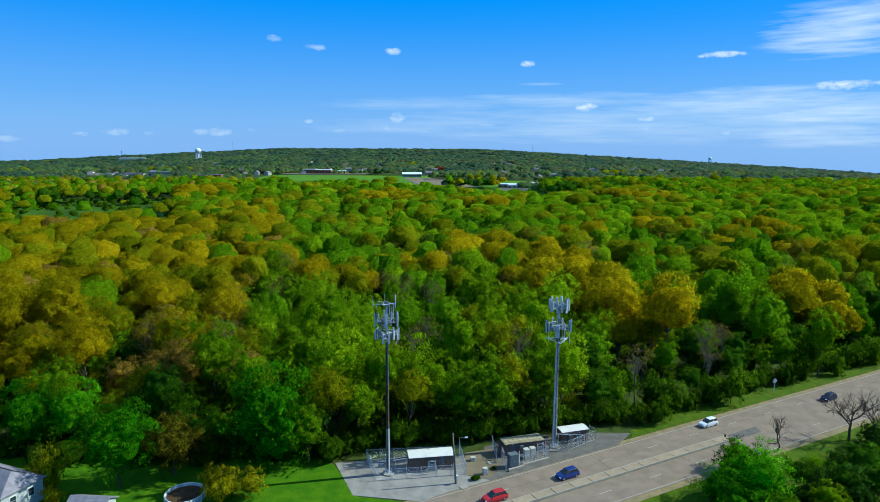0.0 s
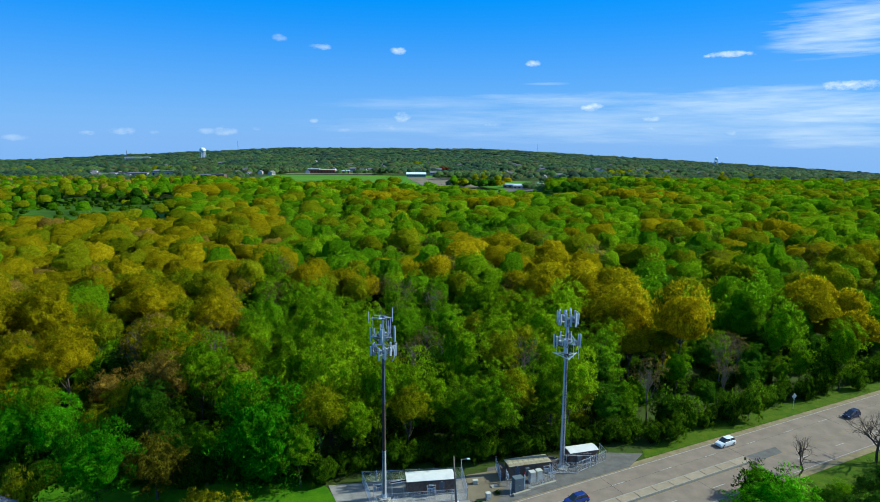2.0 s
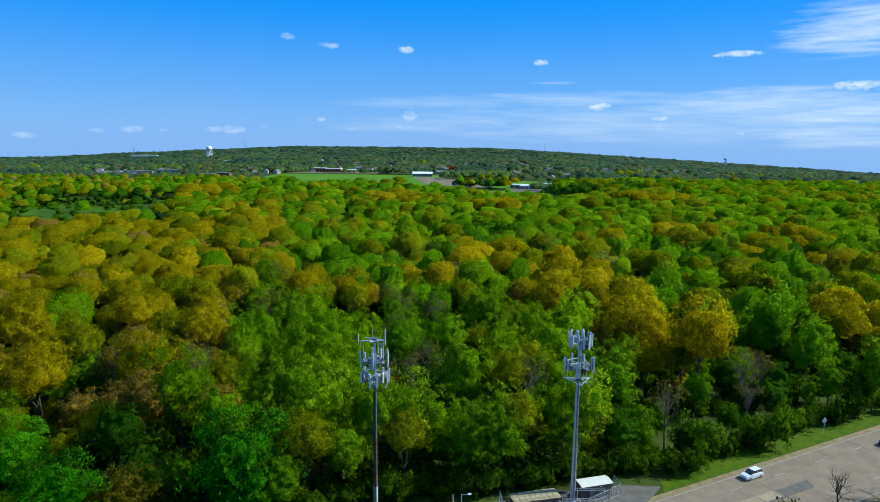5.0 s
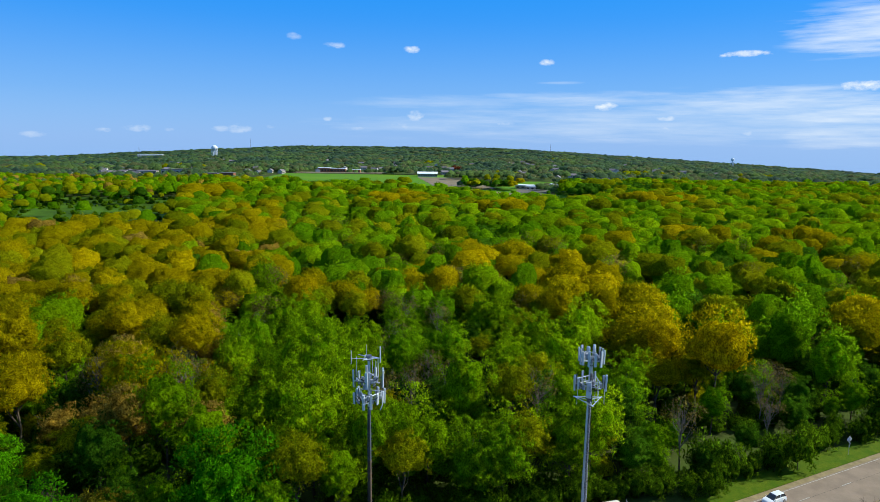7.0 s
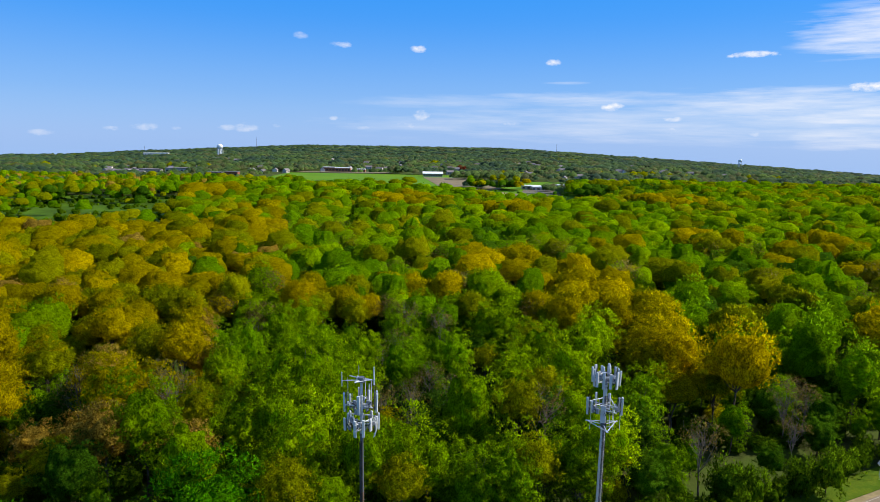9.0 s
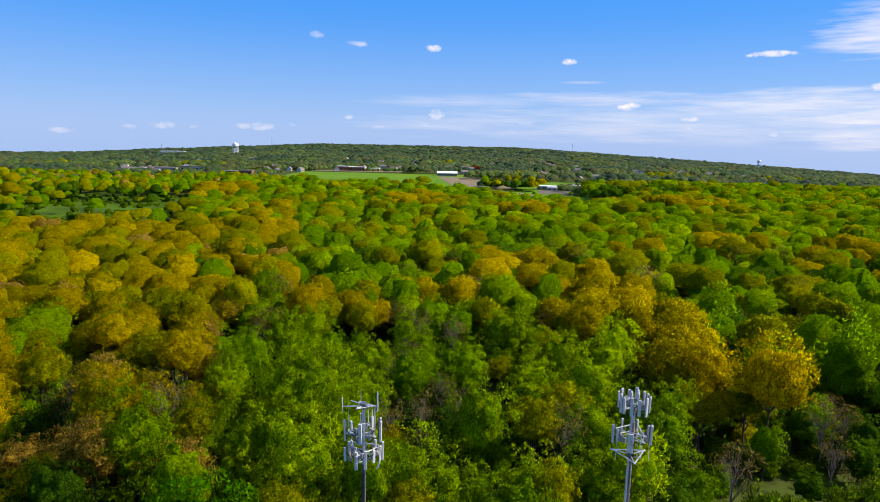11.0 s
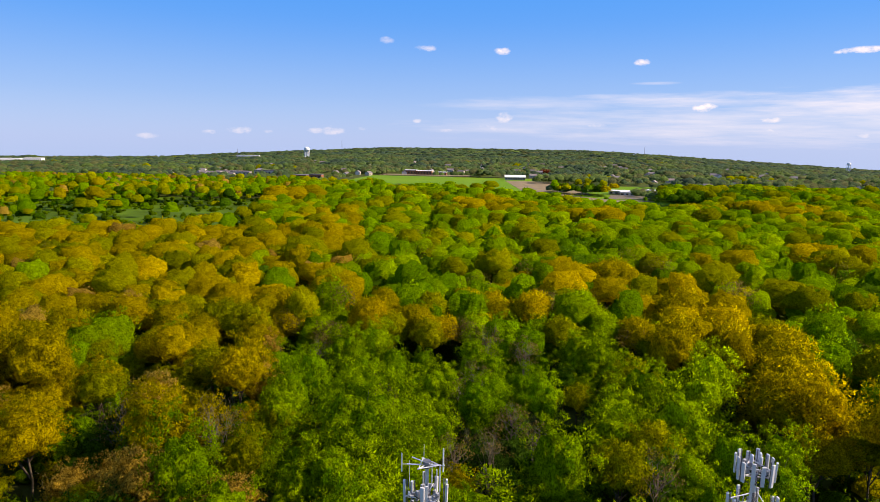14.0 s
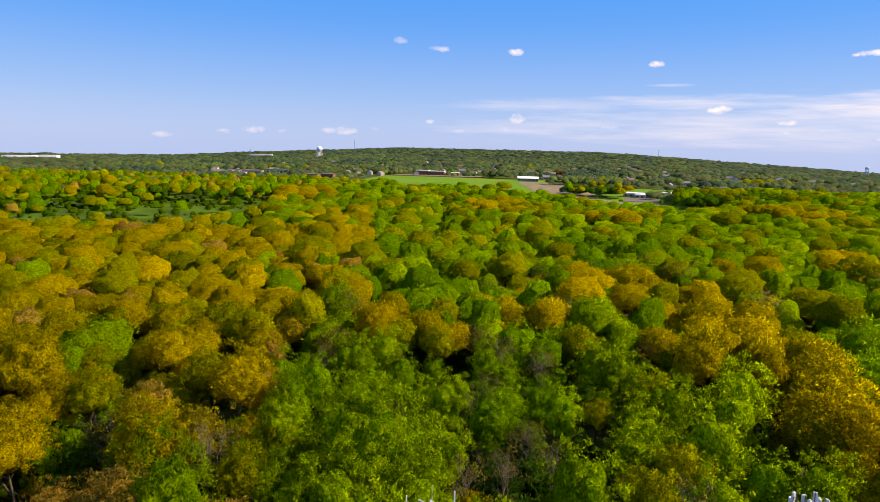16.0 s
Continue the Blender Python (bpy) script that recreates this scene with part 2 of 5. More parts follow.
PANEL = material("antenna_radome", (.52, .54, .57), .5, vary=.08, scale=1, fine=10, bump=.05)
RADIO = material("radio_housing", (.30, .32, .36), .5, vary=.12, scale=1, fine=10, bump=.1)
CABLE = material("black_cable", (.03, .03, .035), .6, vary=.2, bump=.1)
BRICK_BROWN = material("brown_aggregate", (.17, .115, .085), .9, vary=.25, scale=2, fine=25, bump=.5)
ROOF_WHITE = material("white_roof_membrane", (.66, .63, .58), .7, vary=.12, scale=.6, fine=8, bump=.1)
ROOF_STAIN = material("stained_roof", (.45, .40, .27), .85, vary=.3, scale=.7, fine=7, second=(.22, .15, .07), bump=.2)
TRIM = material("dark_trim", (.10, .08, .075), .7, vary=.2, bump=.1)
WOOD = material("weathered_pole_wood", (.22, .17, .13), .9, vary=.3, scale=.8, fine=12, bump=.4)
SHINGLE = material("grey_shingles", (.24, .22, .25), .9, vary=.3, scale=1.2, fine=9, bump=.6, spread=.35)
SIDING = material("pale_siding", (.45, .45, .45), .7, vary=.1, scale=1, fine=10, bump=.1)
GLASS = material("window_glass", (.03, .04, .05), .08, vary=.2, bump=0, specular=.6)
WATER_WHITE = material("tank_paint_white", (.78, .80, .82), .5, vary=.08, scale=.1, fine=1, bump=0)
TANK_LEG = material("tank_leg_paint", (.66, .70, .78), .5, vary=.08, scale=.1, fine=1, bump=0)
RED_BRICK = material("red_brick", (.30, .12, .07), .9, vary=.25, scale=.3, fine=2, bump=.1)
FAR_ROOF = material("far_roof", (.22, .20, .21), .9, vary=.3, scale=.05, fine=1, bump=0, spread=.6)
FAR_WALL = material("far_wall", (.55, .50, .44), .9, vary=.2, scale=.05, fine=1, bump=0, spread=.5)
FAR_WHITE = material("far_white_metal", (.75, .77, .80), .6, vary=.1, scale=.05, fine=1, bump=0, spread=.1)
CAR_BLUE = material("blue_car_paint", (.02, .04, .20), .25, .2, vary=.05, bump=0, specular=.6)
CAR_WHITE = material("white_car_paint", (.72, .74, .76), .3, 0, vary=.05, bump=0, specular=.6)
CAR_RED = material("red_car_paint", (.45, .02, .03), .25, .1, vary=.05, bump=0, specular=.6)
CAR_DARK = material("navy_car_paint", (.02, .025, .07), .25, .2, vary=.05, bump=0, specular=.6)
TYRE = material("tyre_rubber", (.025, .025, .027), .9, vary=.2, bump=.1)
RIM = material("alloy_rim", (.5, .5, .52), .35, .8, vary=.1, bump=0)
LAMP_CLEAR = material("headlamp_lens", (.75, .78, .8), .15, vary=.05, bump=0)
LAMP_RED = material("tail_lamp_lens", (.5, .02, .02), .2, vary=.05, bump=0)
CABINET = material("beige_cabinet", (.50, .47, .40), .6, vary=.12, scale=1, fine=10, bump=.1)
CABINET_DARK = material("grey_green_cabinet", (.13, .15, .16), .6, vary=.15, scale=1, fine=10, bump=.1)
POOL_BROWN = material("brown_pool_cover", (.09, .055, .03), .6, vary=.35, scale=.5, fine=4, bump=.1)
YELLOW_PAINT = material("yellow_road_paint", (.30, .22, .09), .85, vary=.3, scale=2, fine=14, bump=.1)

# ---- building blocks ----


def mesh_of(name, bm, mat, smooth=False):
    me = bpy.data.meshes.new(name)
    bm.to_mesh(me)
    bm.free()
    if mat:
        me.materials.append(mat)
    if smooth:
        me.polygons.foreach_set("use_smooth", [True] * len(me.polygons))
    return me


def part(name, bm, mat, parent, label="", smooth=False):
    ob = new(name, mesh_of(name, bm, mat, smooth))
    ob.parent = parent
    if label:
        ob["label"] = label
    return ob


def share(name, me, parent, m):
    """One more piece on a mesh that others use too."""
    ob = new(name, me)
    ob.parent, ob.matrix_basis = parent, m
    return ob


def thing(name, m, label, category, group=""):
    ob = new(name)
    ob.empty_display_size, ob.matrix_basis = .5, m
    return tagged(ob, label, category, group)


def setting(name, bm, mat, label="", category=""):
    return tagged(new(name, mesh_of(name, bm, mat)), label, category, kind="structure")


def box(bm, x0, x1, y0, y1, z0, z1, bevel=0.0):
    made = bmesh.ops.create_cube(bm, size=1.0, matrix=Matrix.LocRotScale(((x0 + x1) / 2, (y0 + y1) / 2, (z0 + z1) / 2), None, (x1 - x0, y1 - y0, z1 - z0)))
    if bevel:
        edges = {e for v in made["verts"] for e in v.link_edges}
        bmesh.ops.bevel(bm, geom=list(edges), offset=bevel, segments=1, affect="EDGES")
    return bm


def a_box(*args):
    return box(bmesh.new(), *args)


def tube(bm, a, b, r0, r1=None, sides=8, caps=True):
    a, b = Vector(a), Vector(b)
    r1 = r0 if r1 is None else r1
    turn = (b - a).to_track_quat("Z", "Y").to_matrix()
    rings = []
    for p, r in ((a, r0), (b, r1)):
        rings.append([bm.verts.new(p + turn @ Vector((r * math.cos(k * math.tau / sides), r * math.sin(k * math.tau / sides), 0))) for k in range(sides)])
    for k in range(sides):
        bm.faces.new((rings[0][k], rings[0][(k + 1) % sides], rings[1][(k + 1) % sides], rings[1][k]))
    if caps and sides > 2:
        bm.faces.new(rings[0][::-1])
        bm.faces.new(rings[1])
    return bm


def a_tube(*args, **kw):
    return tube(bmesh.new(), *args, **kw)


def slab(bm, outline, z0, z1):
    """A flat plate over an outline."""
    low = [bm.verts.new((x, y, z0)) for x, y in outline]
    top = [bm.verts.new((x, y, z1)) for x, y in outline]
    bm.faces.new(top)
    for k in range(len(outline)):
        j = (k + 1) % len(outline)
        bm.faces.new((low[k], low[j], top[j], top[k]))
    bmesh.ops.recalc_face_normals(bm, faces=bm.faces[:])
    return bm


# ---- ground ----
ROAD_TURN = 27.5
ROAD_O = Vector((34.6, 124.4))
RU = Vector((math.cos(radians(ROAD_TURN)), math.sin(radians(ROAD_TURN))))
RV = Vector((-RU.y, RU.x))


def road_xy(u, v):
    p = ROAD_O + RU * u + RV * v
    return p.x, p.y


def road_uv(x, y):
    d = Vector((x, y)) - ROAD_O
    return d.dot(RU), d.dot(RV)


def smooth_step(a, b, x):
    x = min(1, max(0, (x - a) / (b - a)))
    return x * x * (3 - 2 * x)


def terrain(x, y):
    """Level land that rises a little towards the far woods ahead and falls away on both sides."""
    r = math.hypot(x, y - 30)
    if r < 500:
        return 0.0
    az = math.degrees(math.atan2(x, y - 30))
    fall = 4.2 * max(0, abs(az + 5) - 9) ** 1.0
    rise = 24 - min(fall, 84 if az < 0 else 150)
    return rise * smooth_step(2800, 4900, r) if rise > 0 else rise * smooth_step(700, 4900, r)


def build_ground():
    radii = [0, 30, 60, 90, 120, 150, 190, 240, 300, 380, 480, 600, 760, 950, 1200, 1500, 1900, 2400, 3000, 3700, 4400, 4950]
    sectors = 120
    verts, faces = [(0, 30, -.02)], []
    for r in radii[1:]:
        for k in range(sectors):
            a = k * math.tau / sectors
            x, y = r * math.sin(a), 30 + r * math.cos(a)
            verts.append((x, y, terrain(x, y) - .02))
    for k in range(sectors):
        faces.append((0, 1 + (k + 1) % sectors, 1 + k))
    for i in range(len(radii) - 2):
        for k in range(sectors):
            a, b = 1 + i * sectors + k, 1 + i * sectors + (k + 1) % sectors
            faces.append((a, b, b + sectors, a + sectors))
    me = bpy.data.meshes.new("ground")
    me.from_pydata(verts, [], faces)
    me.materials.append(FLOOR)
    me.update()
    tagged(new("ground", me), "woodland floor of leaf litter and low weeds", "ground", kind="structure")


build_ground()


def drape(name, outline, lift, mat, label, category):
    """A patch of other ground that follows the land."""
    bm = bmesh.new()
    slab(bm, outline, -.5, lift)
    for v in bm.verts:
        v.co.z += terrain(v.co.x, v.co.y)
    return setting(name, bm, mat, label, category)


# ---- trees ----
def unit(v):
    return v / np.maximum(np.linalg.norm(v, axis=-1, keepdims=True), 1e-6)


def crown_clumps(rng, kind, r, h):
    """Centres and radii of the clumps of a crown with radius r whose top is at h."""
    n, size, low, base = {"oak": (34, .27, -.15, .62), "olive": (26, .30, -.25, .60), "tan": (26, .28, -.8, .6), "grey": (20, .30, -.3, .58),
                          "dark": (26, .36, -.97, .48), "bush": (16, .40, -.85, .4), "yellow": (16, .36, -.8, .4), "maple": (30, .33, -.92, .56), "lime": (30, .32, -.92, .54), "thicket": (22, .36, -.9, .4), "great": (64, .25, -.95, .5), "garden": (48, .28, -.99, .5), "shrubby": (40, .28, -.99, .5)}.get(kind, (48, .28, -.99, .5))
    tall = {"oak": .95, "olive": 1.0, "tan": 1.15, "grey": 1.0, "dark": 1.25, "bush": .75, "yellow": .85, "maple": 1.62, "lime": 1.55, "thicket": .85, "great": 1.12, "garden": 1.12, "shrubby": 1.15}.get(kind, 1.0)
    tall *= rng.uniform(.85, 1.2)
    mid = h - r * tall * (1 + size * .5)
    k = np.arange(n) + .5
    z = 1 - (1 - low) * k / n
    a = k * 2.39996 + rng.uniform(0, 6)
    flat = np.sqrt(np.maximum(0, 1 - z * z))
    u = np.stack([flat * np.cos(a), flat * np.sin(a), z], 1)
    reach = rng.uniform(.68, .92, (n, 1))
    if kind in ("maple", "lime"):
        u[:, :2] *= np.where(z < .1, 1.0, .92)[:, None]
    c = u * reach * np.array([r, r, r * tall]) + rng.normal(0, .06 * r, (n, 3)) + np.array([0, 0, mid])
    radii = r * size * 1.12 * rng.uniform(.72, 1.3, n)
    c = np.concatenate([c, [[0, 0, mid + r * tall * .25]]])
    return c, np.append(radii, r * .5), mid


def tufts(rng, kind, r, h):
    """Many small tufts through the outer half of a crown."""
    big, radii, mid = crown_clumps(rng, kind, r, h)
    n = {"oak": 130, "olive": 110, "tan": 100, "grey": 60, "dark": 100, "bush": 40, "yellow": 36, "thicket": 50, "great": 330, "garden": 170}.get(kind, 120)
    which = rng.choice(len(radii), n * 2, p=radii ** 2 / (radii ** 2).sum())
    u = unit(rng.normal(0, 1, (n * 2, 3)) + np.array([0, 0, .08 if kind in ("maple", "lime", "dark", "bush") else .35]))
    p = big[which] + u * radii[which, None] * rng.uniform(.68, 1.03, (n * 2, 1))
    deep = (np.linalg.norm(p[:, None] - big[None], axis=2) / radii[None]).min(1)
    p = p[np.argsort(-deep)[:n]]
    size = r * {"oak": .13, "olive": .145, "tan": .14, "grey": .16, "bush": .2, "yellow": .2, "thicket": .17, "great": .095}.get(kind, .155)
    return p, size * rng.uniform(.7, 1.35, len(p)), big, radii, mid


def leaf_sprays(rng, centres, radii, n, size, ragged=.2):
    """Bent leaf sprays over the outer sides of the clumps."""
    n = int(n)
    share_of = radii ** 2 / (radii ** 2).sum()
    which = rng.choice(len(radii), n * 3, p=share_of)
    u = unit(rng.normal(0, 1, (n * 3, 3)))
    u[:, 2] = np.where(u[:, 2] < -.5, -u[:, 2], u[:, 2])
    p = centres[which] + u * radii[which, None] * (1 + rng.normal(0, ragged, (n * 3, 1)))
    d = np.linalg.norm(p[:, None, :] - centres[None], axis=2) / radii[None]
    d[np.arange(len(p)), which] = 9
    free = d.min(1) > .62
    p, u = p[free][:n], u[free][:n]
    m = len(p)
    heart = centres.mean(0) - np.array([0, 0, .3 * radii.mean()])
    soft = unit(u * .5 + unit(p - heart) * .8 + rng.normal(0, .13, (m, 3)))
    nrm = unit(u + rng.normal(0, .38, (m, 3)) + np.array([0, 0, .2]))
    t2 = unit(np.cross(nrm, unit(rng.normal(0, 1, (m, 3)))) * .8 + u * .6 + np.array([0, 0, .4]))
    t1 = unit(np.cross(t2, nrm))
    s = size * rng.uniform(.6, 1.35, (m, 1))
    a, b = p - t1 * s * .32 - t2 * s * .4, p + t1 * s * .32 - t2 * s * .3
    c = p + t2 * s * 1.1 - nrm * s * .1
    v, f, nr = np.stack([a, b, c], 1).reshape(-1, 3), np.arange(3 * m).reshape(-1, 3), np.repeat(soft, 3, axis=0)
    return v, f, nr


def ball(sides, rings, low):
    """Unit clump: rings from the top down to the height low."""
    v, f = [(0, 0, 1)], []
    for i in range(rings):
        z = 1 + (low - 1) * (i + 1) / rings
        q = math.sqrt(max(0, 1 - z * z))
        v += [(q * math.cos((k + .5 * i) * math.tau / sides), q * math.sin((k + .5 * i) * math.tau / sides), z) for k in range(sides)]
    for k in range(sides):
        j = (k + 1) % sides
        f.append((0, 1 + k, 1 + j))
        for i in range(rings - 1):
            a, c = 1 + i * sides, 1 + (i + 1) * sides
            f += [(a + k, c + k, a + j), (a + j, c + k, c + j)]
    return np.array(v), np.array(f)


def raw_mesh(name, verts, quads, mats, slots=None, tone=None, normals=None):
    me = bpy.data.meshes.new(name)
    quads = np.asarray(quads, dtype=np.int32)
    me.vertices.add(len(verts))
    me.vertices.foreach_set("co", np.asarray(verts, dtype=np.float32).ravel())
    me.loops.add(quads.size)
    me.loops.foreach_set("vertex_index", quads.ravel())
    me.polygons.add(len(quads))
    me.polygons.foreach_set("loop_start", np.arange(len(quads), dtype=np.int32) * quads.shape[1])
    for m in mats:
        me.materials.append(m)
    if slots is not None:
        me.polygons.foreach_set("material_index", np.asarray(slots, dtype=np.int32))
    if tone is not None:
        at = me.attributes.new("tone", "FLOAT", "POINT")
        at.data.foreach_set("value", np.asarray(tone, dtype=np.float32))
    me.update(calc_edges=True)
    me.validate()
    if normals is not None:
        me.polygons.foreach_set("use_smooth", np.ones(len(quads), dtype=bool))
        me.normals_split_custom_set_from_vertices(np.asarray(normals, dtype=np.float32))
    return me


def limb(bm, rng, a, b, r0, r1, sides=5, steps=3, sway=.12):
    a, b = np.asarray(a, float), np.asarray(b, float)
    long = np.linalg.norm(b - a)
    pts = [a + (b - a) * k / steps + (rng.normal(0, sway * long / steps, 3) if 0 < k < steps else 0) for k in range(steps + 1)]
    for k in range(steps):
        tube(bm, pts[k], pts[k + 1], r0 + (r1 - r0) * k / steps, r0 + (r1 - r0) * (k + 1) / steps, sides, caps=False)
    return pts


def wood(rng, centres, mid, h, trunk, branches, sides=5, twigs=0):
    bm = bmesh.new()
    top = np.array([rng.normal(0, .4), rng.normal(0, .4), mid + (h - mid) * .3])
    stem = limb(bm, rng, (0, 0, -.3), top, trunk, trunk * .4, sides + 1, 5, .06)
    picks = rng.choice(len(centres) - 1, min(branches, len(centres) - 1), replace=False)
    for k in picks:
        c = centres[k]
        start = stem[2 + int(rng.integers(0, 3))]
        pts = limb(bm, rng, start, start + (c - start) * .95, trunk * .42, trunk * .10, sides, 3)
        for _ in range(twigs):
            q = pts[1 + int(rng.integers(0, 3))]
            limb(bm, rng, q, q + rng.normal(0, 1, 3) * np.array([1.3, 1.3, .9]) + np.array([0, 0, 1.6]), trunk * .12, trunk * .03, 3, 2, .2)
    return bm


KINDS = {  # radius, height, sprays, spray size, limbs, twigs, words
    "maple": (5.3, 20.0, 4400, .31, 8, 0, "tall maple with fresh mid-green spring leaves", "tree"),
    "lime": (5.2, 20.5, 4400, .31, 8, 0, "tall tree in bright yellow-green young leaf", "tree"),
    "oak": (5.9, 19.5, 3800, .33, 9, 0, "broad oak with a domed golden crown of catkins", "tree"),
    "olive": (5.3, 19.3, 3600, .33, 9, 1, "woodland tree with an olive-green budding crown", "tree"),
    "tan": (4.8, 19.0, 2700, .30, 10, 2, "woodland tree with a tan-brown budding crown", "tree"),
    "grey": (4.4, 18.5, 700, .30, 14, 8, "nearly leafless grey tree with sparse buds", "tree"),
    "dark": (4.8, 17.0, 2800, .32, 7, 0, "dense tree with dark green leaves", "tree"),
    "great": (10.6, 26.5, 16000, .32, 18, 1, "huge spreading tree in bright yellow-green young leaf", "tree"),
    "garden": (6.0, 15.6, 5600, .34, 8, 0, "round garden maple leafy down to the lawn", "tree"),
    "shrubby": (4.7, 12.6, 3400, .34, 10, 2, "olive-brown budding tree branching from the ground", "tree"),
    "red": (7.5, 15.5, 1500, .8, 8, 0, "broad red-leaved tree among the suburban trees", "tree"),
    "thicket": (2.9, 4.6, 1100, .27, 6, 0, "dense dark green roadside shrub", "shrub"),
    "bush": (2.7, 4.3, 1000, .27, 6, 0, "rounded green shrub at the edge of the woods", "shrub"),
    "yellow": (2.3, 4.2, 1300, .20, 7, 2, "yellow-flowering garden shrub on the lawn", "shrub"),
}
PROTO = {}


def plant(kind, variant, x, y, s, turn, tall=1.0):
    """A tree with trunk and crown; the first of a kind is built and the rest are copies of it."""
    m = pose(x, y, 0, 0, 0, turn) @ Matrix.Diagonal((s, s, s * tall, 1))
    key = kind, variant
    if key in PROTO:
        return copy_thing(PROTO[key], m)
    r, h, n, size, branches, twigs, words, cat = KINDS[kind]
    rng = np.random.default_rng(100 * list(KINDS).index(kind) + variant)
    small, sizes, centres, big_radii, mid = tufts(rng, kind, r, h)
    ob = thing(cat, Matrix(), words, cat, "trees of the wood" if cat == "tree" else "shrubs at the woodland edge")
    bm = wood(rng, centres, mid, h, .26 if h > 8 else .09, branches, 5, twigs)
    part("trunk" if h > 8 else "stem", bm, PALE_BARK if kind in ("grey", "tan") else BARK, ob, smooth=True)
    v, q, nr = leaf_sprays(rng, small, sizes, n, size, .22)
    if kind != "grey":
        body, faces, skin = crown_skin(rng, centres, big_radii, mid, r, *((20, 12) if h > 8 else (12, 7)), -.85, .74 if kind in ("oak", "olive", "tan") else .66, .5)
        v, q, nr = np.concatenate([body, v]), np.concatenate([faces, q + len(body)]), np.concatenate([skin, nr])
    crown = new("crown", raw_mesh("crown", v, q, [LEAF[kind]], normals=nr))
    crown.parent = ob
    ob.matrix_basis = m
    PROTO[key] = ob
    return ob


def crown_skin(rng, centres, radii, mid, r, sides, rings, low, inside, fill=.66):
    """The leafy body of a crown: a dome swelling over its clumps, with normals that round each clump a little."""
    u, faces = ball(sides, rings, low)
    dip = np.arccos(low) * ((1 - u[:, 2]) / (1 - low)) ** .7
    turn = np.arctan2(u[:, 1], u[:, 0])
    u = np.stack([np.sin(dip) * np.cos(turn), np.sin(dip) * np.sin(turn), np.cos(dip)], 1)
    heart = np.array([0, 0, mid])
    c = centres - heart
    high = (c[:, 2] + radii * .8).max()
    shell = 1 / np.sqrt((u[:, :2] ** 2).sum(1) / (r * .92) ** 2 + (u[:, 2] / np.where(u[:, 2] > 0, high, high * 1.1)) ** 2)
    along = u @ c.T
    left = radii[None] ** 2 - ((c ** 2).sum(1)[None] - along ** 2)
    reach = np.where(left > 0, along + np.sqrt(np.maximum(left, 0)), 0)
    which = reach.argmax(1)
    out = np.maximum(reach.max(1), shell * fill)
    p = heart + u * (out * inside * rng.uniform(.88 if rings < 10 else .95, 1.08, len(u)) * np.where(u[:, 2] > .99, .9, 1))[:, None]
    bulge = np.where((reach.max(1) > shell * fill)[:, None], unit(p - centres[which]), u)
    return p, faces, unit(bulge * .55 + u * .6 + np.array([0, 0, .12 if rings > 9 else .45 if rings > 6 else .7]) + rng.normal(0, .06, u.shape))


def coarse(kind, variant, n, size, sides, rings, lift, low):
    """A tree seen from afar, as arrays: a rounded crown and leaf sprays standing off it."""
    r, h, *_ = KINDS[kind]
    rng = np.random.default_rng(900 + 100 * list(KINDS).index(kind) + variant)
    centres, radii, mid = crown_clumps(rng, kind, r, h)
    if kind == "grey":
        return leaf_sprays(rng, centres, radii, n * .8, size * .7, .3)
    p, faces, skin = crown_skin(rng, centres, radii, mid, r, sides, rings, low, .95, .5 if rings > 6 else .88)
    v, f, nr = leaf_sprays(rng, centres, radii * lift, n, size, .12)
    return np.concatenate([p, v]), np.concatenate([faces, f + len(p)]), np.concatenate([skin, nr])


NAMES = list(KINDS)


def scatter(name, trees, n, size, words, sides=10, rings=6, lift=1.0, low=-.75):
    """Many far trees in one mesh."""
    stock = {(k, i): coarse(k, i, n, size, sides, rings, lift, low) for k in NAMES for i in range(4)}
    vs, qs, ms, ts, ns, at = [], [], [], [], [], 0
    rng = np.random.default_rng(5)
    for x, y, kind, s in trees:
        v, q, nr = stock[kind, int(rng.integers(0, 4))]
        a = rng.uniform(0, 6.28)
        c, d = math.cos(a) * s, math.sin(a) * s
        w = np.empty_like(v)
        wide, deep = rng.uniform(.78, 1.2, 2)
        w[:, 0] = (v[:, 0] * c - v[:, 1] * d) * wide + x
        w[:, 1] = (v[:, 0] * d + v[:, 1] * c) * deep + y
        w[:, 2] = v[:, 2] * s / (1 + .7 * max(0, s - 1.05)) * rng.uniform(.84, 1.16) + terrain(x, y)
        vs.append(w)
        ca, sa = math.cos(a), math.sin(a)
        ns.append(np.stack([nr[:, 0] * ca - nr[:, 1] * sa, nr[:, 0] * sa + nr[:, 1] * ca, nr[:, 2]], 1))
        qs.append(q + at)
        ms.append(np.full(len(q), NAMES.index(kind)))
        ts.append(np.full(len(v), rng.uniform()))
        at += len(v)
    me = raw_mesh(name, np.concatenate(vs), np.concatenate(qs), [LEAF[k] for k in NAMES], np.concatenate(ms), np.concatenate(ts), np.concatenate(ns))
    tagged(new(name, me), words, "woods", kind="stuff")


def near_line(x, y, pts, reach):
    p = Vector((x, y))
    for a, b in zip(pts, pts[1:]):
        a, b = Vector(a), Vector(b)
        k = min(1, max(0, (p - a).dot(b - a) / (b - a).length_squared))
        if (a + (b - a) * k - p).length < reach:
            return True
    return False


def pick(rnd, **share_of):
    total = rnd.random() * sum(share_of.values())
    for k, w in share_of.items():
        total -= w
        if total <= 0:
            return k
    return k


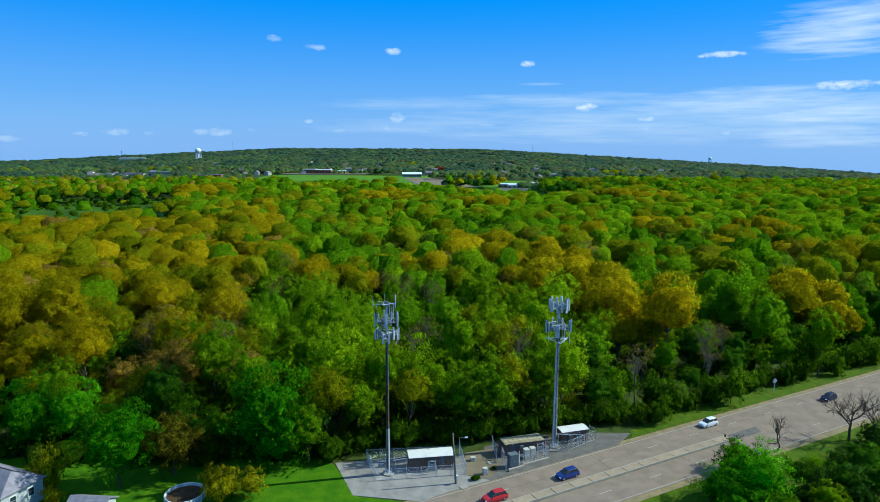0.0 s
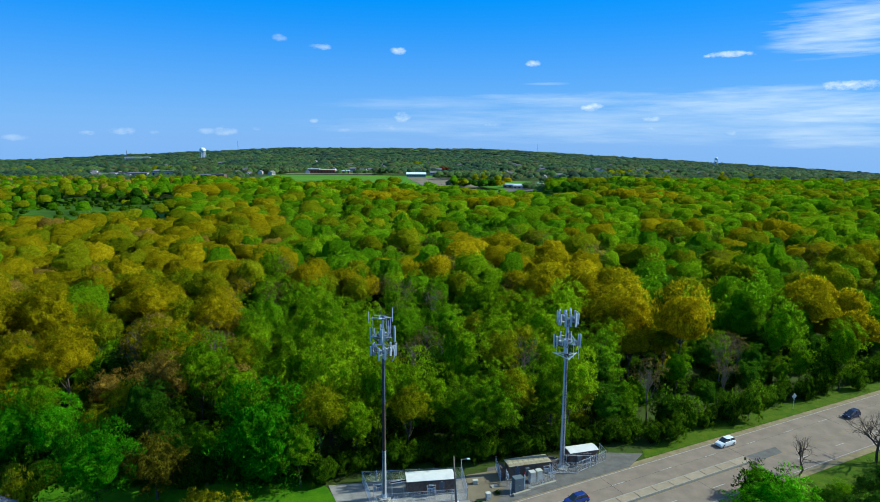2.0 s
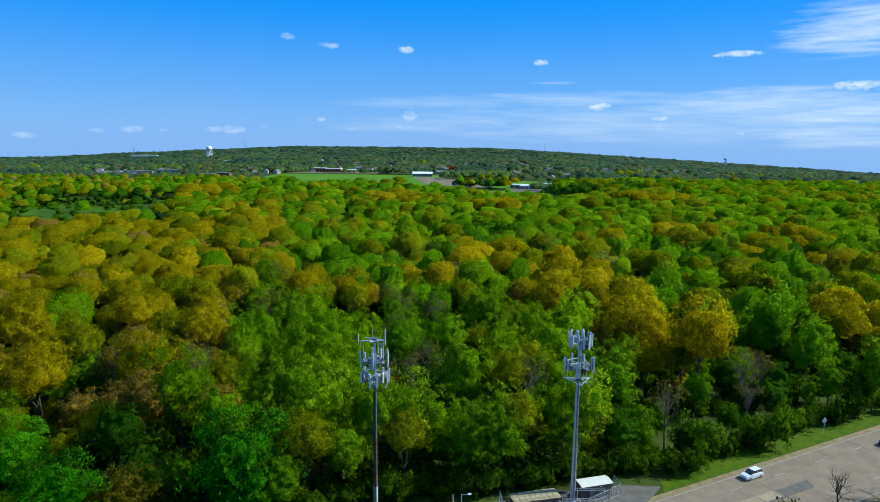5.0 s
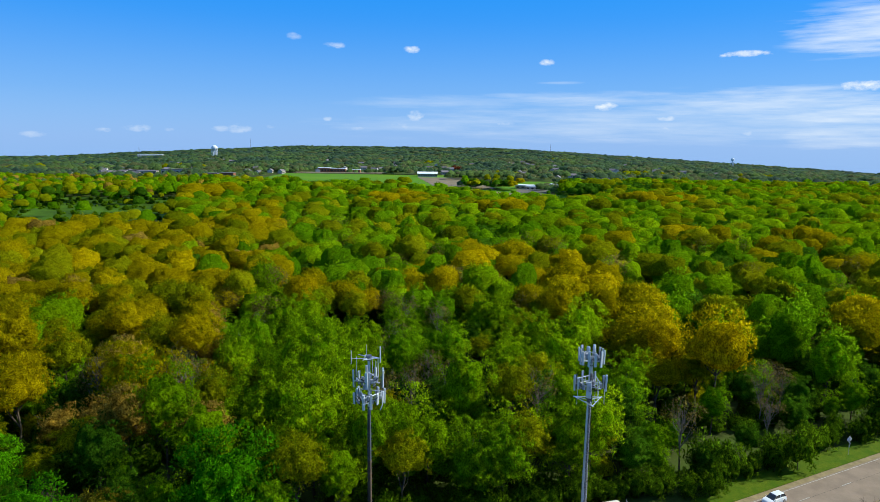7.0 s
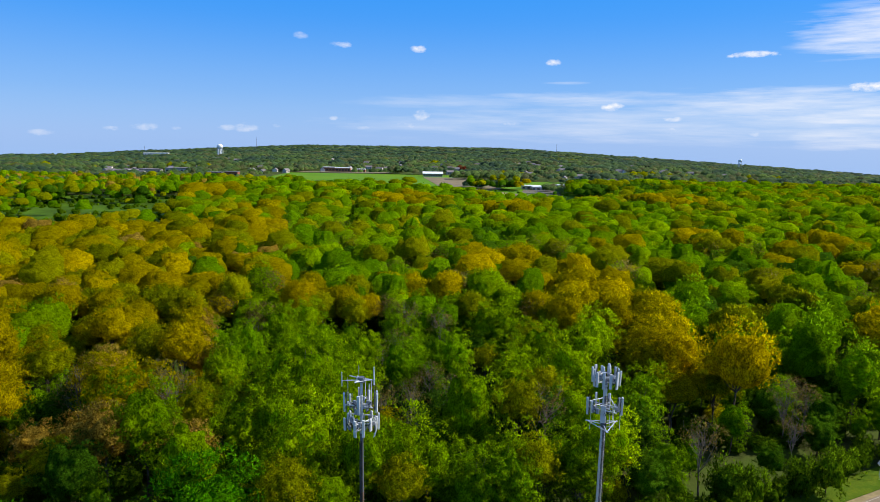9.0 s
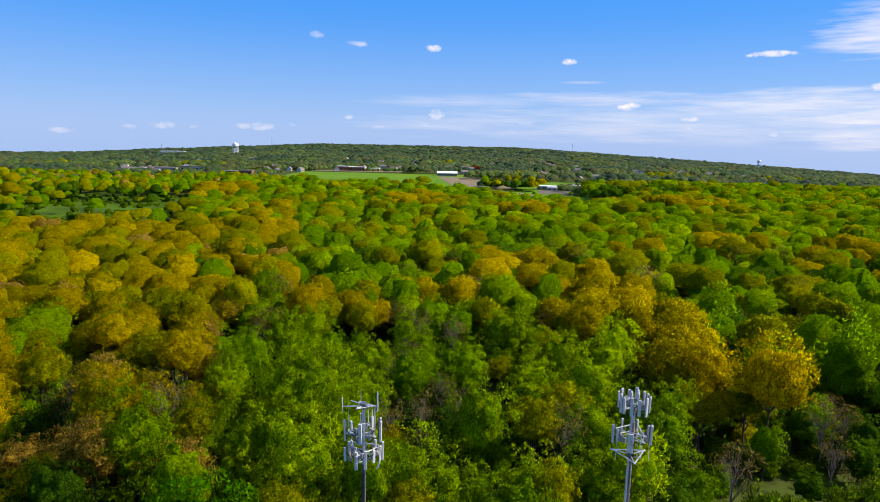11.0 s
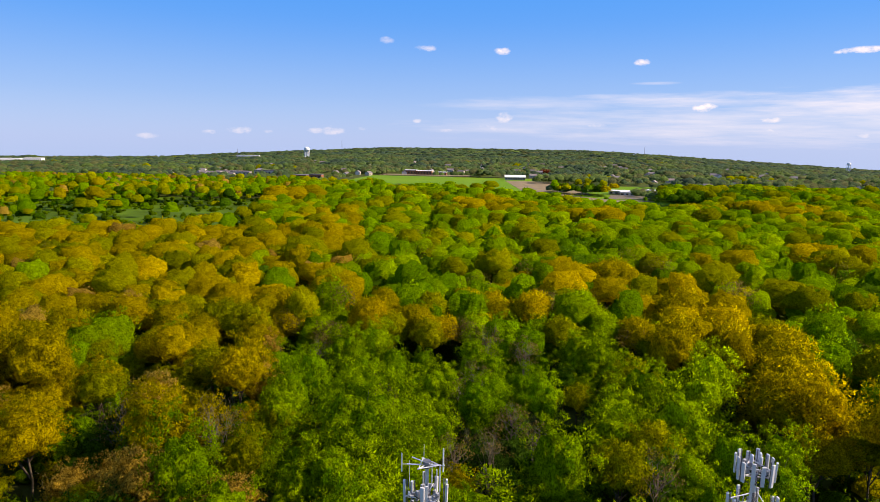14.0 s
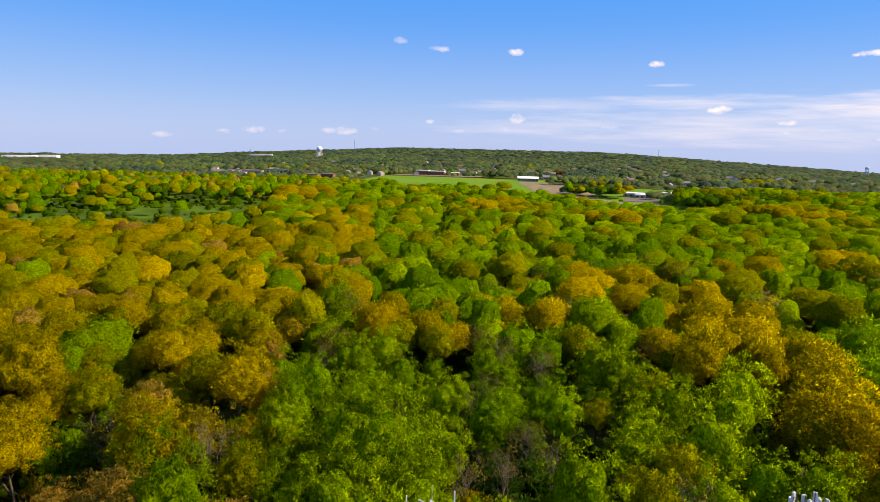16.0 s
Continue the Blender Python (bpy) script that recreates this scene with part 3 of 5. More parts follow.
GOLD_BAND = [(10, 297), (34, 280), (46, 258), (42, 225), (48, 200), (54, 173)]
GOLD_FAR = [(-230, 560, 45), (-40, 540, 32), (30, 490, 22), (175, 560, 32), (-130, 430, 22), (120, 345, 16), (180, 350, 16), (-10, 241, 9), (-38, 226, 10), (115, 190, 13), (165, 280, 12)]


def species(x, y, rnd):
    kind = by_place(x, y, rnd)
    stand = noise.noise(Vector((x / 30, y / 48, 4))) + .5 * noise.noise(Vector((x / 13, y / 20, 9)))
    if stand > .30 and kind in ("maple", "dark"):
        return "lime"
    if stand < -.26 and kind in ("lime", "olive"):
        return "maple" if stand > -.4 else "dark"
    return kind


def by_place(x, y, rnd):
    if near_line(x, y, GOLD_BAND, 12):
        return pick(rnd, oak=85, olive=10, grey=5)
    for gx, gy, r in GOLD_FAR:
        if math.hypot(x - gx, (y - gy) * .7) < r:
            return pick(rnd, oak=70, olive=20, maple=10)
    if y < 130 and x < -38:
        return pick(rnd, olive=36, maple=24, dark=28, grey=12)
    if 122 < y < 385 and x < -46 - (y - 150) * .2:
        return pick(rnd, oak=46, olive=40, lime=5, tan=5, grey=4)
    if x < -14 and y < 215:
        return pick(rnd, lime=45, maple=30, olive=16, grey=5, tan=4)
    if x > -14 and 138 < y < 205:
        return pick(rnd, maple=42, dark=24, lime=10, olive=12, grey=12)
    if y < 150 and x < 30:
        return pick(rnd, maple=45, lime=32, olive=18, grey=5)
    if 100 < x < 240 and 640 < y < 900:
        return pick(rnd, dark=85, olive=15)
    if x > 60 and y < 300:
        return pick(rnd, maple=28, lime=4, olive=28, grey=20, dark=20)
    if y > 640 and x < -.38 * y:
        return pick(rnd, dark=34, maple=36, olive=22, tan=8)
    if y > 330:
        return pick(rnd, maple=34, lime=34, olive=20, grey=7, dark=5)
    return pick(rnd, maple=38, lime=24, olive=16, grey=14, oak=5, dark=3)


def in_woods(x, y):
    u, v = road_uv(x, y)
    if u > 0 and v < 11.5:
        return False
    if -560 < x < -.41 * y and 358 < y < 690:
        return False
    if x < -22:
        return y > 117 + max(0, -x - 85) * -.3
    if x < 44 and y < 124 + .25 * (x + 10):
        return False
    return True


def open_land(x, y):
    """Lawns and lots round the school, beyond the edge of the woods."""
    edge = np.interp(x, (-57, -21, 11, 35, 57, 78, 106, 140, 200), (735, 690, 655, 595, 575, 560, 575, 615, 790))
    grove = y > 735 and x > 118 + (y - 735) * .2
    return -57 < x < 200 and y > edge and not grove


CLEAR = []  # places kept free by single trees


def build_woods():
    rnd = random.Random(11)
    single = [
        ("garden", -80.8, 121.7, 1.0), ("garden", -73.1, 122.9, .85), ("garden", -57.1, 108.7, 1.0), ("garden", -31.5, 118.5, 1.3), ("lime", -39.6, 130, 1.1), ("lime", -25, 128, 1.0), ("lime", -16, 124, .85), ("maple", 6, 130, .85),
        ("olive", 15, 133, .8), ("shrubby", -48.9, 112.7, 1.0), ("lime", -50, 137, 1.08), ("great", -28, 157, 1.0), ("lime", -27, 139, .82), ("lime", -17, 137, .8),
        ("tan", -42, 136, .92), ("tan", -63, 140, .92), ("tan", -70, 138, .88), ("tan", -59, 181, .95), ("lime", -109, 200, 1.1), ("maple", -45, 191, 1.05),
        ("maple", -61, 196, 1.0), ("lime", -90, 263, 1.05), ("lime", -57, 282, 1.05), ("maple", -91, 296, 1.05),
    ]
    more = [
        ("grey", -53, 210, 1.15), ("grey", -13, 158, .85), ("grey", -7, 163, .72), ("grey", 1, 168, .62), ("grey", -4, 176, .8), ("grey", 25, 223, 1.1), ("grey", -13, 190, 1.0), ("grey", 62, 268, 1.1), ("olive", 31, 217, .9), ("maple", 22, 213, .95), ("olive", 36, 222, .85), ("maple", 33, 233, .95),
        ("oak", -41, 233, .8), ("oak", -25, 225, .8), ("oak", -6, 248, .8), ("oak", -11, 149, .62), ("oak", -2, 155, .5), ("maple", 8, 150, .7),
        ("maple", 2, 186, 1.0), ("maple", 3, 143, .75), ("maple", 24, 178, 1.0), ("lime", 33, 184, 1.08), ("lime", 26, 160, .85), ("maple", -19, 260, 1.05),
        ("maple", 92, 177, 1.12), ("lime", 75, 192, 1.0), ("grey", 81, 181, 1.05), ("dark", 77, 163, .9), ("dark", 49, 141, .75), ("lime", 102, 166, .85),
    ]
    golden = [
        ("oak", 12, 296, 1.1), ("oak", 26, 289, 1.1), ("oak", 37, 278, 1.1), ("oak", 46, 260, 1.1), ("oak", 50, 238, 1.05), ("oak", 27, 227, .95),
        ("oak", 32, 210, 1.0), ("oak", 43, 202, 1.05), ("oak", 54, 199, 1.15), ("olive", 50, 173, 1.15), ("olive", 59, 172, 1.12), ("oak", 114, 336, 1.1),
        ("dark", 62, 152, .75), ("dark", 76, 160, .72), ("dark", 36, 140, .75),
    ]
    near, middle, far = [], [], []
    for kind, x, y, s in single + more + golden:
        near.append((x, y, kind, s))
        CLEAR.append((x, y, (8.2 if kind == "great" else 3.3 if kind != "grey" else 2.4) * s))
    y = 104.0
    while y < 860:
        step = 7.6 if y < 260 else 8.6 if y < 400 else 10.0
        x = -.95 * y - 40
        while x < .8 * y + 30:
            px, py = x + rnd.uniform(-.5, .5) * step, y + rnd.uniform(-.5, .5) * step
            x += step
            if not in_woods(px, py) or open_land(px, py) or rnd.random() < .07:
                continue
            if any(abs(px - cx) < r + 1.6 and abs(py - cy) < r + 1.6 and math.hypot(px - cx, py - cy) < r + 1.4 for cx, cy, r in CLEAR):
                continue
            if py > 780 and -310 < px < 112:
                continue
            if py > 700 and -190 < px < -20 and rnd.random() < .5:
                continue
            hollow = math.hypot((px - 1) / 14, (py - 168) / 13) < 1
            if hollow and rnd.random() < .55:
                continue
            kind = pick(rnd, dark=45, maple=30, grey=25) if hollow else species(px, py, rnd)
            s = (.62 if hollow else 1) * rnd.uniform(.76, 1.16) * (.92 if kind in ("grey", "dark") else 1)
            if py < 128 or (road_uv(px, py)[1] < 22 and px > 30):
                s *= .78
            if py > 640 and px < -.38 * py:
                s *= .66
            s *= np.interp(py, (230, 330, 500), (1.0, 1.2, 1.38))
            d = math.hypot(px, py - 45)
            (near if d < 205 else middle if d < 360 else far).append((px, py, kind, s))
        y += step * .92
    for k in range(46):
        far.append((rnd.uniform(12, 76), rnd.uniform(868, 930), pick(rnd, dark=70, maple=12, olive=18), rnd.uniform(.75, 1.05)))
    for k in range(70):
        gy = rnd.uniform(742, 880)
        far.append((rnd.uniform(124, 240) + (gy - 742) * .2, gy, pick(rnd, dark=78, maple=10, olive=12), rnd.uniform(.8, 1.15)))
    for k in range(9):
        far.append((rnd.uniform(72, 88), rnd.uniform(868, 905), pick(rnd, oak=80, olive=20), rnd.uniform(.6, .85)))
    for k in range(16):
        far.append((rnd.uniform(-112, -66), rnd.uniform(650, 684), pick(rnd, dark=70, maple=30), rnd.uniform(1.0, 1.25)))
    grown = 0
    while grown < 420:
        x, y = rnd.uniform(-560, -150), rnd.uniform(366, 690)
        if x < -.41 * y - 6 and noise.noise(Vector((x / 45, y / 30, 6))) > (.34 if math.hypot(x, y - 50) < 650 else -.25):
            far.append((x, y, pick(rnd, maple=44, olive=26, dark=20, tan=5, oak=5), rnd.uniform(.6, 1.1)))
            grown += 1
    for gx, gy, gs in ((20, 868, .4), (70, 800, .45), (112, 790, .5), (122, 770, .45), (150, 705, .4), (45, 840, .3)):
        far.append((gx, gy, "dark", gs))
    near.sort(key=lambda t: math.hypot(t[0] + 5, t[1] - 60))
    for x, y, kind, s in near[:300]:
        plant(kind, rnd.randrange(4), x, y, s, rnd.uniform(0, 360), rnd.uniform(.86, 1.12))
    near, extra = near[:300], near[300:]
    scatter("woodland_middle", extra, 1200, .5, "spring woodland canopy of green and golden trees", 14, 9, 1.0)
    scatter("woodland_beyond", middle, 330, .40, "spring woodland canopy of green and golden trees", 13, 8, .98, -.55)
    scatter("woodland_distant", far, 36, .7, "distant spring woodland canopy", 10, 5, .97, -.2)
    low = []
    while len(low) < 950:
        x, y = rnd.uniform(-150, 150), rnd.uniform(104, 300)
        if in_woods(x, y):
            low.append((x, y, pick(rnd, bush=70, yellow=4, grey=0, olive=0), rnd.uniform(.6, 1.25)))
    scrub = []
    while len(scrub) < 800:
        x, y = rnd.uniform(-560, -150), rnd.uniform(362, 690)
        if x < -.41 * y - 4 and noise.noise(Vector((x / 60, y / 22, 1))) > -.12:
            scrub.append((x, y, "bush", rnd.uniform(.4, 1.0)))
    scatter("meadow_scrub", scrub, 14, .8, "low green scrub dotted over the meadow", 7, 3)
    scatter("undergrowth", low, 60, .8, "green undergrowth beneath the woodland trees", 7, 3)
    edge = random.Random(4)
    for k in range(26):
        plant("thicket", edge.randrange(3), edge.uniform(-14, 16), edge.uniform(154, 182), edge.uniform(.9, 1.7), edge.uniform(0, 360), edge.uniform(.8, 1.2))
    u = 9.0
    while u < 190:
        x, y = road_xy(u, edge.uniform(3.6, 9.5))
        plant("bush", edge.randrange(3), x, y, edge.uniform(.7, 1.5), edge.uniform(0, 360), edge.uniform(.9, 1.35))
        u += edge.uniform(1.8, 3.8)
    for k in range(34):
        x = -84 + k * 1.9 + edge.uniform(-.8, .8)
        plant("bush", edge.randrange(3), x, 119.5 + edge.uniform(-1, 2.5), edge.uniform(.6, 1.2), edge.uniform(0, 360))
    for k in range(22):
        x = -19 + k * 2.6 + edge.uniform(-.8, .8)
        plant("bush", edge.randrange(3), x, 124.5 + .25 * (x + 10) + edge.uniform(-1, 1.5), edge.uniform(.7, 1.35), edge.uniform(0, 360))


build_woods()


def build_far_trees():
    """Suburb and woods out to the horizon: rounded ragged crowns in one mesh, with haze painted into their colours."""
    rng = np.random.default_rng(21)
    # all but the last carry distance haze in their leaf colour
    kinds = ["suburb", "haze_teal", "suburb_olive", "suburb_lime", "olive"]
    shape, tris = ball(6, 2, -.25)
    vs, fs, ms, ts, ns, at = [], [], [], [], [], 0
    for r0, r1, step, size in ((800, 1500, 12.5, 7.0), (1500, 2700, 21, 11), (2700, 4900, 42, 20)):
        r = r0
        while r < r1:
            n = int(1.85 * r / step)
            for k in range(n):
                az = -1.02 + 1.85 * (k + rng.uniform(0, 1)) / n
                rr = r + rng.uniform(-.5, .5) * step
                x, y = rr * math.sin(az), 30 + rr * math.cos(az)
                grove = noise.noise(Vector((x / 110, y / 110, 3))) + .4 * noise.noise(Vector((x / 35, y / 35, 8)))
                if not far_wooded(x, y) or rng.uniform() < .14 - .55 * grove:
                    continue
                s = size * rng.uniform(.6, 1.3) * (1.15 if grove > .15 else .95)
                h = 12.5 * rng.uniform(.8, 1.15) * (1.2 if grove > .15 else .9) * (1 if rr < 2700 else .8)
                tall = min(s * .9, h * .55)
                v = shape * np.array([s * rng.uniform(.7, 1.3), s * rng.uniform(.7, 1.3), tall]) * rng.uniform(.8, 1.15, (len(shape), 1)) + np.array([x, y, h - tall + terrain(x, y)])
                # farther stands take the bluer colours, so the painted haze thickens with distance
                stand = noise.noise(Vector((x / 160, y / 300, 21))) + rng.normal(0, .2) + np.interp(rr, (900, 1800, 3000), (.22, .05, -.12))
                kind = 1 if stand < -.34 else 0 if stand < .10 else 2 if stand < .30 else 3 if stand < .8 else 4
                vs.append(v)
                ns.append(unit(shape + np.array([0, 0, .9])))
                fs.append(tris + at)
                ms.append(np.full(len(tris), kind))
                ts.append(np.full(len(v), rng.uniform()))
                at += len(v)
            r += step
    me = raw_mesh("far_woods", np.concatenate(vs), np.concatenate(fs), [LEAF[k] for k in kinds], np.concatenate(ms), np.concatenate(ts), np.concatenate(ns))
    tagged(new("far_woods", me), "wooded suburbs reaching to the horizon", "woods", kind="stuff")


CLEARINGS = [(0, 1500, 20, 170), (-560, 1175, 85, 150), (-392, 1075, 42, 110), (-245, 1335, 70, 60), (-867, 2281, 16, 120), (-1940, 2170, 130, 300), (-1330, 2750, 70, 300)]
HOUSES = []
house_rnd = random.Random(33)
TOWN = [(-606, 1131), (-648, 1185), (-714, 1295), (-595, 1321), (-612, 1250), (-632, 1238), (-625, 1158), (-715, 1299), (-720, 1289), (-591, 1146), (-693, 1337), (-599, 1126), (-666, 1203), (-622, 1198), (-623, 1191), (-608, 1202), (-558, 682), (-666, 743), (-567, 696), (-547, 623), (-555, 656), (-597, 725), (-547, 634), (382, 1555), (382, 1598), (519, 1535), (693, 1910), (544, 2114), (569, 1828), (342, 1461), (513, 1668), (525, 2013), (419, 1858), (495, 1845), (443, 1553)]
for hx, hy in TOWN:
    if hy > 800 and all(math.hypot(hx - a, hy - c) > 16 for a, c in HOUSES):
        HOUSES.append((hx, hy))
while len(HOUSES) < 190:
    az, far_off = radians(house_rnd.uniform(-50, 40)), house_rnd.uniform(880, 2300)
    hx, hy = far_off * math.sin(az), 30 + far_off * math.cos(az)
    if not (-340 < hx < 170 and hy < 1300) and all(math.hypot(hx - a, hy - c) > 32 for a, c in HOUSES):
        HOUSES.append((hx, hy))


def far_wooded(x, y):
    if any(abs(x - a) < 21 and -110 < y - c < 16 for a, c in HOUSES):
        return False
    if -330 < x < -15 and y < 1265 and not (-200 < x < -150 and 830 < y < 870):
        return False
    if -60 < x < 160 and y < 1120:
        return 0 < x < 75 and 900 < y < 960 or 115 < x and y < 930
    for cx, cy, w, d in CLEARINGS:
        if abs(x - cx) < w and -d < y - cy < 30:
            return False
    return True


build_far_trees()

# ---- road, lawn and yard ----
drape("lawn", [(-120, 60), (-4, 60), (-3, 104), (-14, 106), (-20, 117), (-24, 121), (-60, 121), (-85, 119), (-120, 112)], .03, LAWN, "mown green lawn beside the yard", "lawn")
bm = slab(bmesh.new(), [road_xy(-120, 1.2), road_xy(-120, -17.4), road_xy(420, -17.4), road_xy(420, 1.2)], -.3, .0)
setting("road_shoulder", bm, SHOULDER, "sandy gravel road shoulder", "shoulder")
bm = slab(bmesh.new(), [road_xy(-120, 0), road_xy(-120, -16), road_xy(420, -16), road_xy(420, 0)], -.3, .03)
road = setting("road", bm, ASPHALT, "worn concrete dual carriageway", "road")
drape("verge", [road_xy(8, 1.3), road_xy(420, 1.3), road_xy(420, 7), road_xy(30, 6.5), road_xy(10, 4)], .04, VERGE, "grass verge between road and woods", "verge")
drape("near_verge", [road_xy(-120, -40), road_xy(420, -40), road_xy(420, -17.5), road_xy(-120, -17.5)], .04, VERGE, "grass verge on the near roadside", "verge")
bm = slab(bmesh.new(), [(-20, 117.8), (-15, 106.4), (-3, 104.6), road_xy(-37, .3), road_xy(-28, .3), (5.6, 113.3), (5, 121.5), (-6, 120.5)], -.3, .05)
setting("gravel_yard", bm, GRAVEL, "pale gravel yard round the slim mast", "yard")
bm = slab(bmesh.new(), [road_xy(-28, .2), road_xy(3, .2), road_xy(9, 3), (34.5, 131.5), (22, 128.5), (9.5, 125), (8, 118), (5.7, 113.4)], -.3, .045)
setting("asphalt_apron", bm, APRON, "old grey asphalt apron beside the road", "apron")
bm = slab(bmesh.new(), [(5.2, 113.6), (9.6, 112.3), (12, 116), (11, 124), (5.2, 122)], -.3, .055)
setting("dirt_strip", bm, BARE, "strip of bare earth between the two yards", "earth")
drape("playing_field", [(-336, 1262), (-18, 1264), (-22, 745), (-316, 745)], .6, FIELD, "wide mown green field", "field")
drape("car_park", [(-70, 1180), (20, 1180), (60, 900), (-20, 880)], .8, BARE, "pale bare earth lot", "lot")
drape("school_lawn", [(-60, 690), (30, 535), (110, 500), (150, 590), (225, 850), (175, 1100), (40, 1100), (-20, 885)], .5, FIELD, "green school lawn", "field")
drape("school_car_park", [(76, 842), (128, 852), (140, 905), (86, 908)], .9, APRON, "asphalt car park beside the school", "car park")
drape("bare_strip", [(-40, 905), (18, 872), (72, 796), (128, 826), (126, 842), (80, 826), (26, 892), (-30, 925)], .7, BARE, "strip of bare earth beside the lawn", "earth")
drape("meadow", [(-570, 350), (-150, 350), (-290, 700), (-570, 700)], .3, SCRUB, "rough scrubby meadow", "meadow")
drape("ploughed_strip", [(-330, 1290), (-150, 1300), (-150, 1345), (-330, 1335)], .8, BARE, "tan bare strip of field", "field")

ROAD_M = pose(ROAD_O.x, ROAD_O.y, 0, 0, 0, ROAD_TURN)


def on_road(name, bm, mat, label, category):
    ob = setting(name, bm, mat, label, category)
    ob.matrix_basis = ROAD_M
    return ob


# lane dashes, edge lines, joints
dash = mesh_of("lane_dash", a_box(0, 3, -.06, .06, .03, .038), PAINT)
for v in (-3.6, -12.4):
    for k in range(26):
        share("lane_dash", dash, road, ROAD_M @ pose(-66 + k * 12.2 + (4 if v < -5 else 0), v, 0))
for v, mat, words in ((-.35, PAINT, "worn white edge line"), (-15.6, PAINT, "worn white edge line"), (-9.5, YELLOW_PAINT, "worn yellow line beside the median")):
    on_road("edge_line", a_box(-120, 420, v - .05, v + .05, .03, .037), mat, words, "road marking")
joint = mesh_of("road_joint", a_box(-.04, .04, -7.0, 0, .03, .034), TAR)
joint_near = mesh_of("road_joint", a_box(-.04, .04, -16, -9.2, .03, .034), TAR)
jr = random.Random(8)
for k in range(11):
    share("road_joint", joint if k % 2 else joint_near, road, ROAD_M @ pose(-58 + k * 17 + jr.uniform(-2, 2), 0, 0, 0, 0, jr.uniform(-1.5, 1.5)))
seam = on_road("road_seam", a_box(-120, 420, -3.72, -3.68, .03, .033), TAR, "dark seam between the lanes", "road seam")
# raised median of concrete slabs
median = thing("road_median", ROAD_M, "raised median strip of pale concrete slabs", "median")
slab_mesh = mesh_of("slab", a_box(0, 4.1, -8.75, -7.22, .0, .19, .03), MEDIAN)
kerb_mesh = mesh_of("kerb", a_box(0, 4.14, -7.2, -6.98, .0, .20, .03), KERB)
low_mesh = mesh_of("kerb", a_box(0, 4.14, -8.98, -8.77, .0, .20, .03), KERB)
for k in range(21):
    share("slab", slab_mesh, median, pose(-62 + k * 4.2, 0, 0))
    share("kerb", kerb_mesh, median, pose(-62 + k * 4.2, 0, 0))
    share("kerb", low_mesh, median, pose(-62 + k * 4.2, 0, 0))
on_road("turn_lane_patch", slab(bmesh.new(), [(-62, -9.0), (27, -9.0), (27, -7.0), (36, -7.1), (35, -9.4), (-62, -9.4)], 0, .036), APRON, "greyish asphalt patch along the median", "road patch")

# ---- the two masts ----


def panel_antenna(parent, a, r, z, h, w=.36, d=.22, name="panel_antenna", mat=PANEL, tilt=1.5):
    """A panel on its mounting pipe, at angle a and radius r, facing outward."""
    bm = box(bmesh.new(), -w / 2, w / 2, -d / 2, d / 2, -h / 2, h / 2, .03)
    m = pose(0, 0, 0, 0, 0, a) @ pose(r, 0, z, 0, tilt, 0) @ pose(0, 0, 0, 0, 0, 90)
    bmesh.ops.transform(bm, matrix=m, verts=bm.verts[:])
    bm2 = bmesh.new()
    c, s = math.cos(radians(a)), math.sin(radians(a))
    tube(bm2, ((r - .26) * c, (r - .26) * s, z - h / 2 - .15), ((r - .26) * c, (r - .26) * s, z + h / 2 + .12), .045, sides=6)
    for dz in (-h * .3, h * .3):
        tube(bm2, ((r - .26) * c, (r - .26) * s, z + dz), ((r - .08) * c, (r - .08) * s, z + dz), .035, sides=5)
    ob = part(name, bm, mat, parent, "pale grey antenna panel" if mat is PANEL else "")
    part("pipe", bm2, STEEL_DARK, parent)
    return ob


def radio(parent, a, r, z, h=.6, w=.4, d=.25):
    bm = box(bmesh.new(), -w / 2, w / 2, -d / 2, d / 2, -h / 2, h / 2, .025)
    for k in range(4):
        x = -w / 2 + w * (k + .5) / 4
        box(bm, x - .012, x + .012, -d / 2 - .035, -d / 2, -h * .42, h * .42)
    bmesh.ops.transform(bm, matrix=pose(0, 0, 0, 0, 0, a) @ pose(r, 0, z, 0, 0, 90), verts=bm.verts[:])
    return part("radio_unit", bm, RADIO, parent)


def platform(parent, z, r, sides=3, turn=30, rail=None, grating=False):
    """Stand-off arms with a face pipe to each side."""
    ob = part("platform", a_tube((0, 0, z - .35), (0, 0, z + .35), .4, sides=12), STEEL_DARK, parent, "steel collar of the mounting frame")
    corners = [Vector((r * math.cos(radians(turn + k * 360 / sides)), r * math.sin(radians(turn + k * 360 / sides)), z)) for k in range(sides)]
    for k, c in enumerate(corners):
        e = corners[(k + 1) % sides]
        ext = (e - c) * .06
        for dz in ((0,) if rail is None else (0, rail)):
            part("face_pipe", a_tube(c - ext + Vector((0, 0, dz)), e + ext + Vector((0, 0, dz)), .06, sides=6), STEEL, ob)
        mid = (c + e) / 2
        part("arm", a_tube((0, 0, z), c * .98 + Vector((0, 0, z * .02)), .06, sides=6), STEEL, ob)
        part("strut", a_tube((0, 0, z - .5), mid, .05, sides=6), STEEL, ob)
        if rail is not None:
            for q in (.1, .5, .9):
                p = c + (e - c) * q
                part("stanchion", a_tube(p, p + Vector((0, 0, rail)), .035, sides=5), STEEL, ob)
    if grating:
        g = slab(bmesh.new(), [(c.x * .9, c.y * .9) for c in corners], z - .05, z - .01)
        part("grating", g, STEEL_DARK, ob)
    return ob


def whip(parent, x, y, z0, z1, r=.035, mat=PANEL):
    bm = tube(bmesh.new(), (x, y, z0), (x, y, z1), r, r * .8, sides=7)
    return part("whip_antenna", bm, mat, parent)


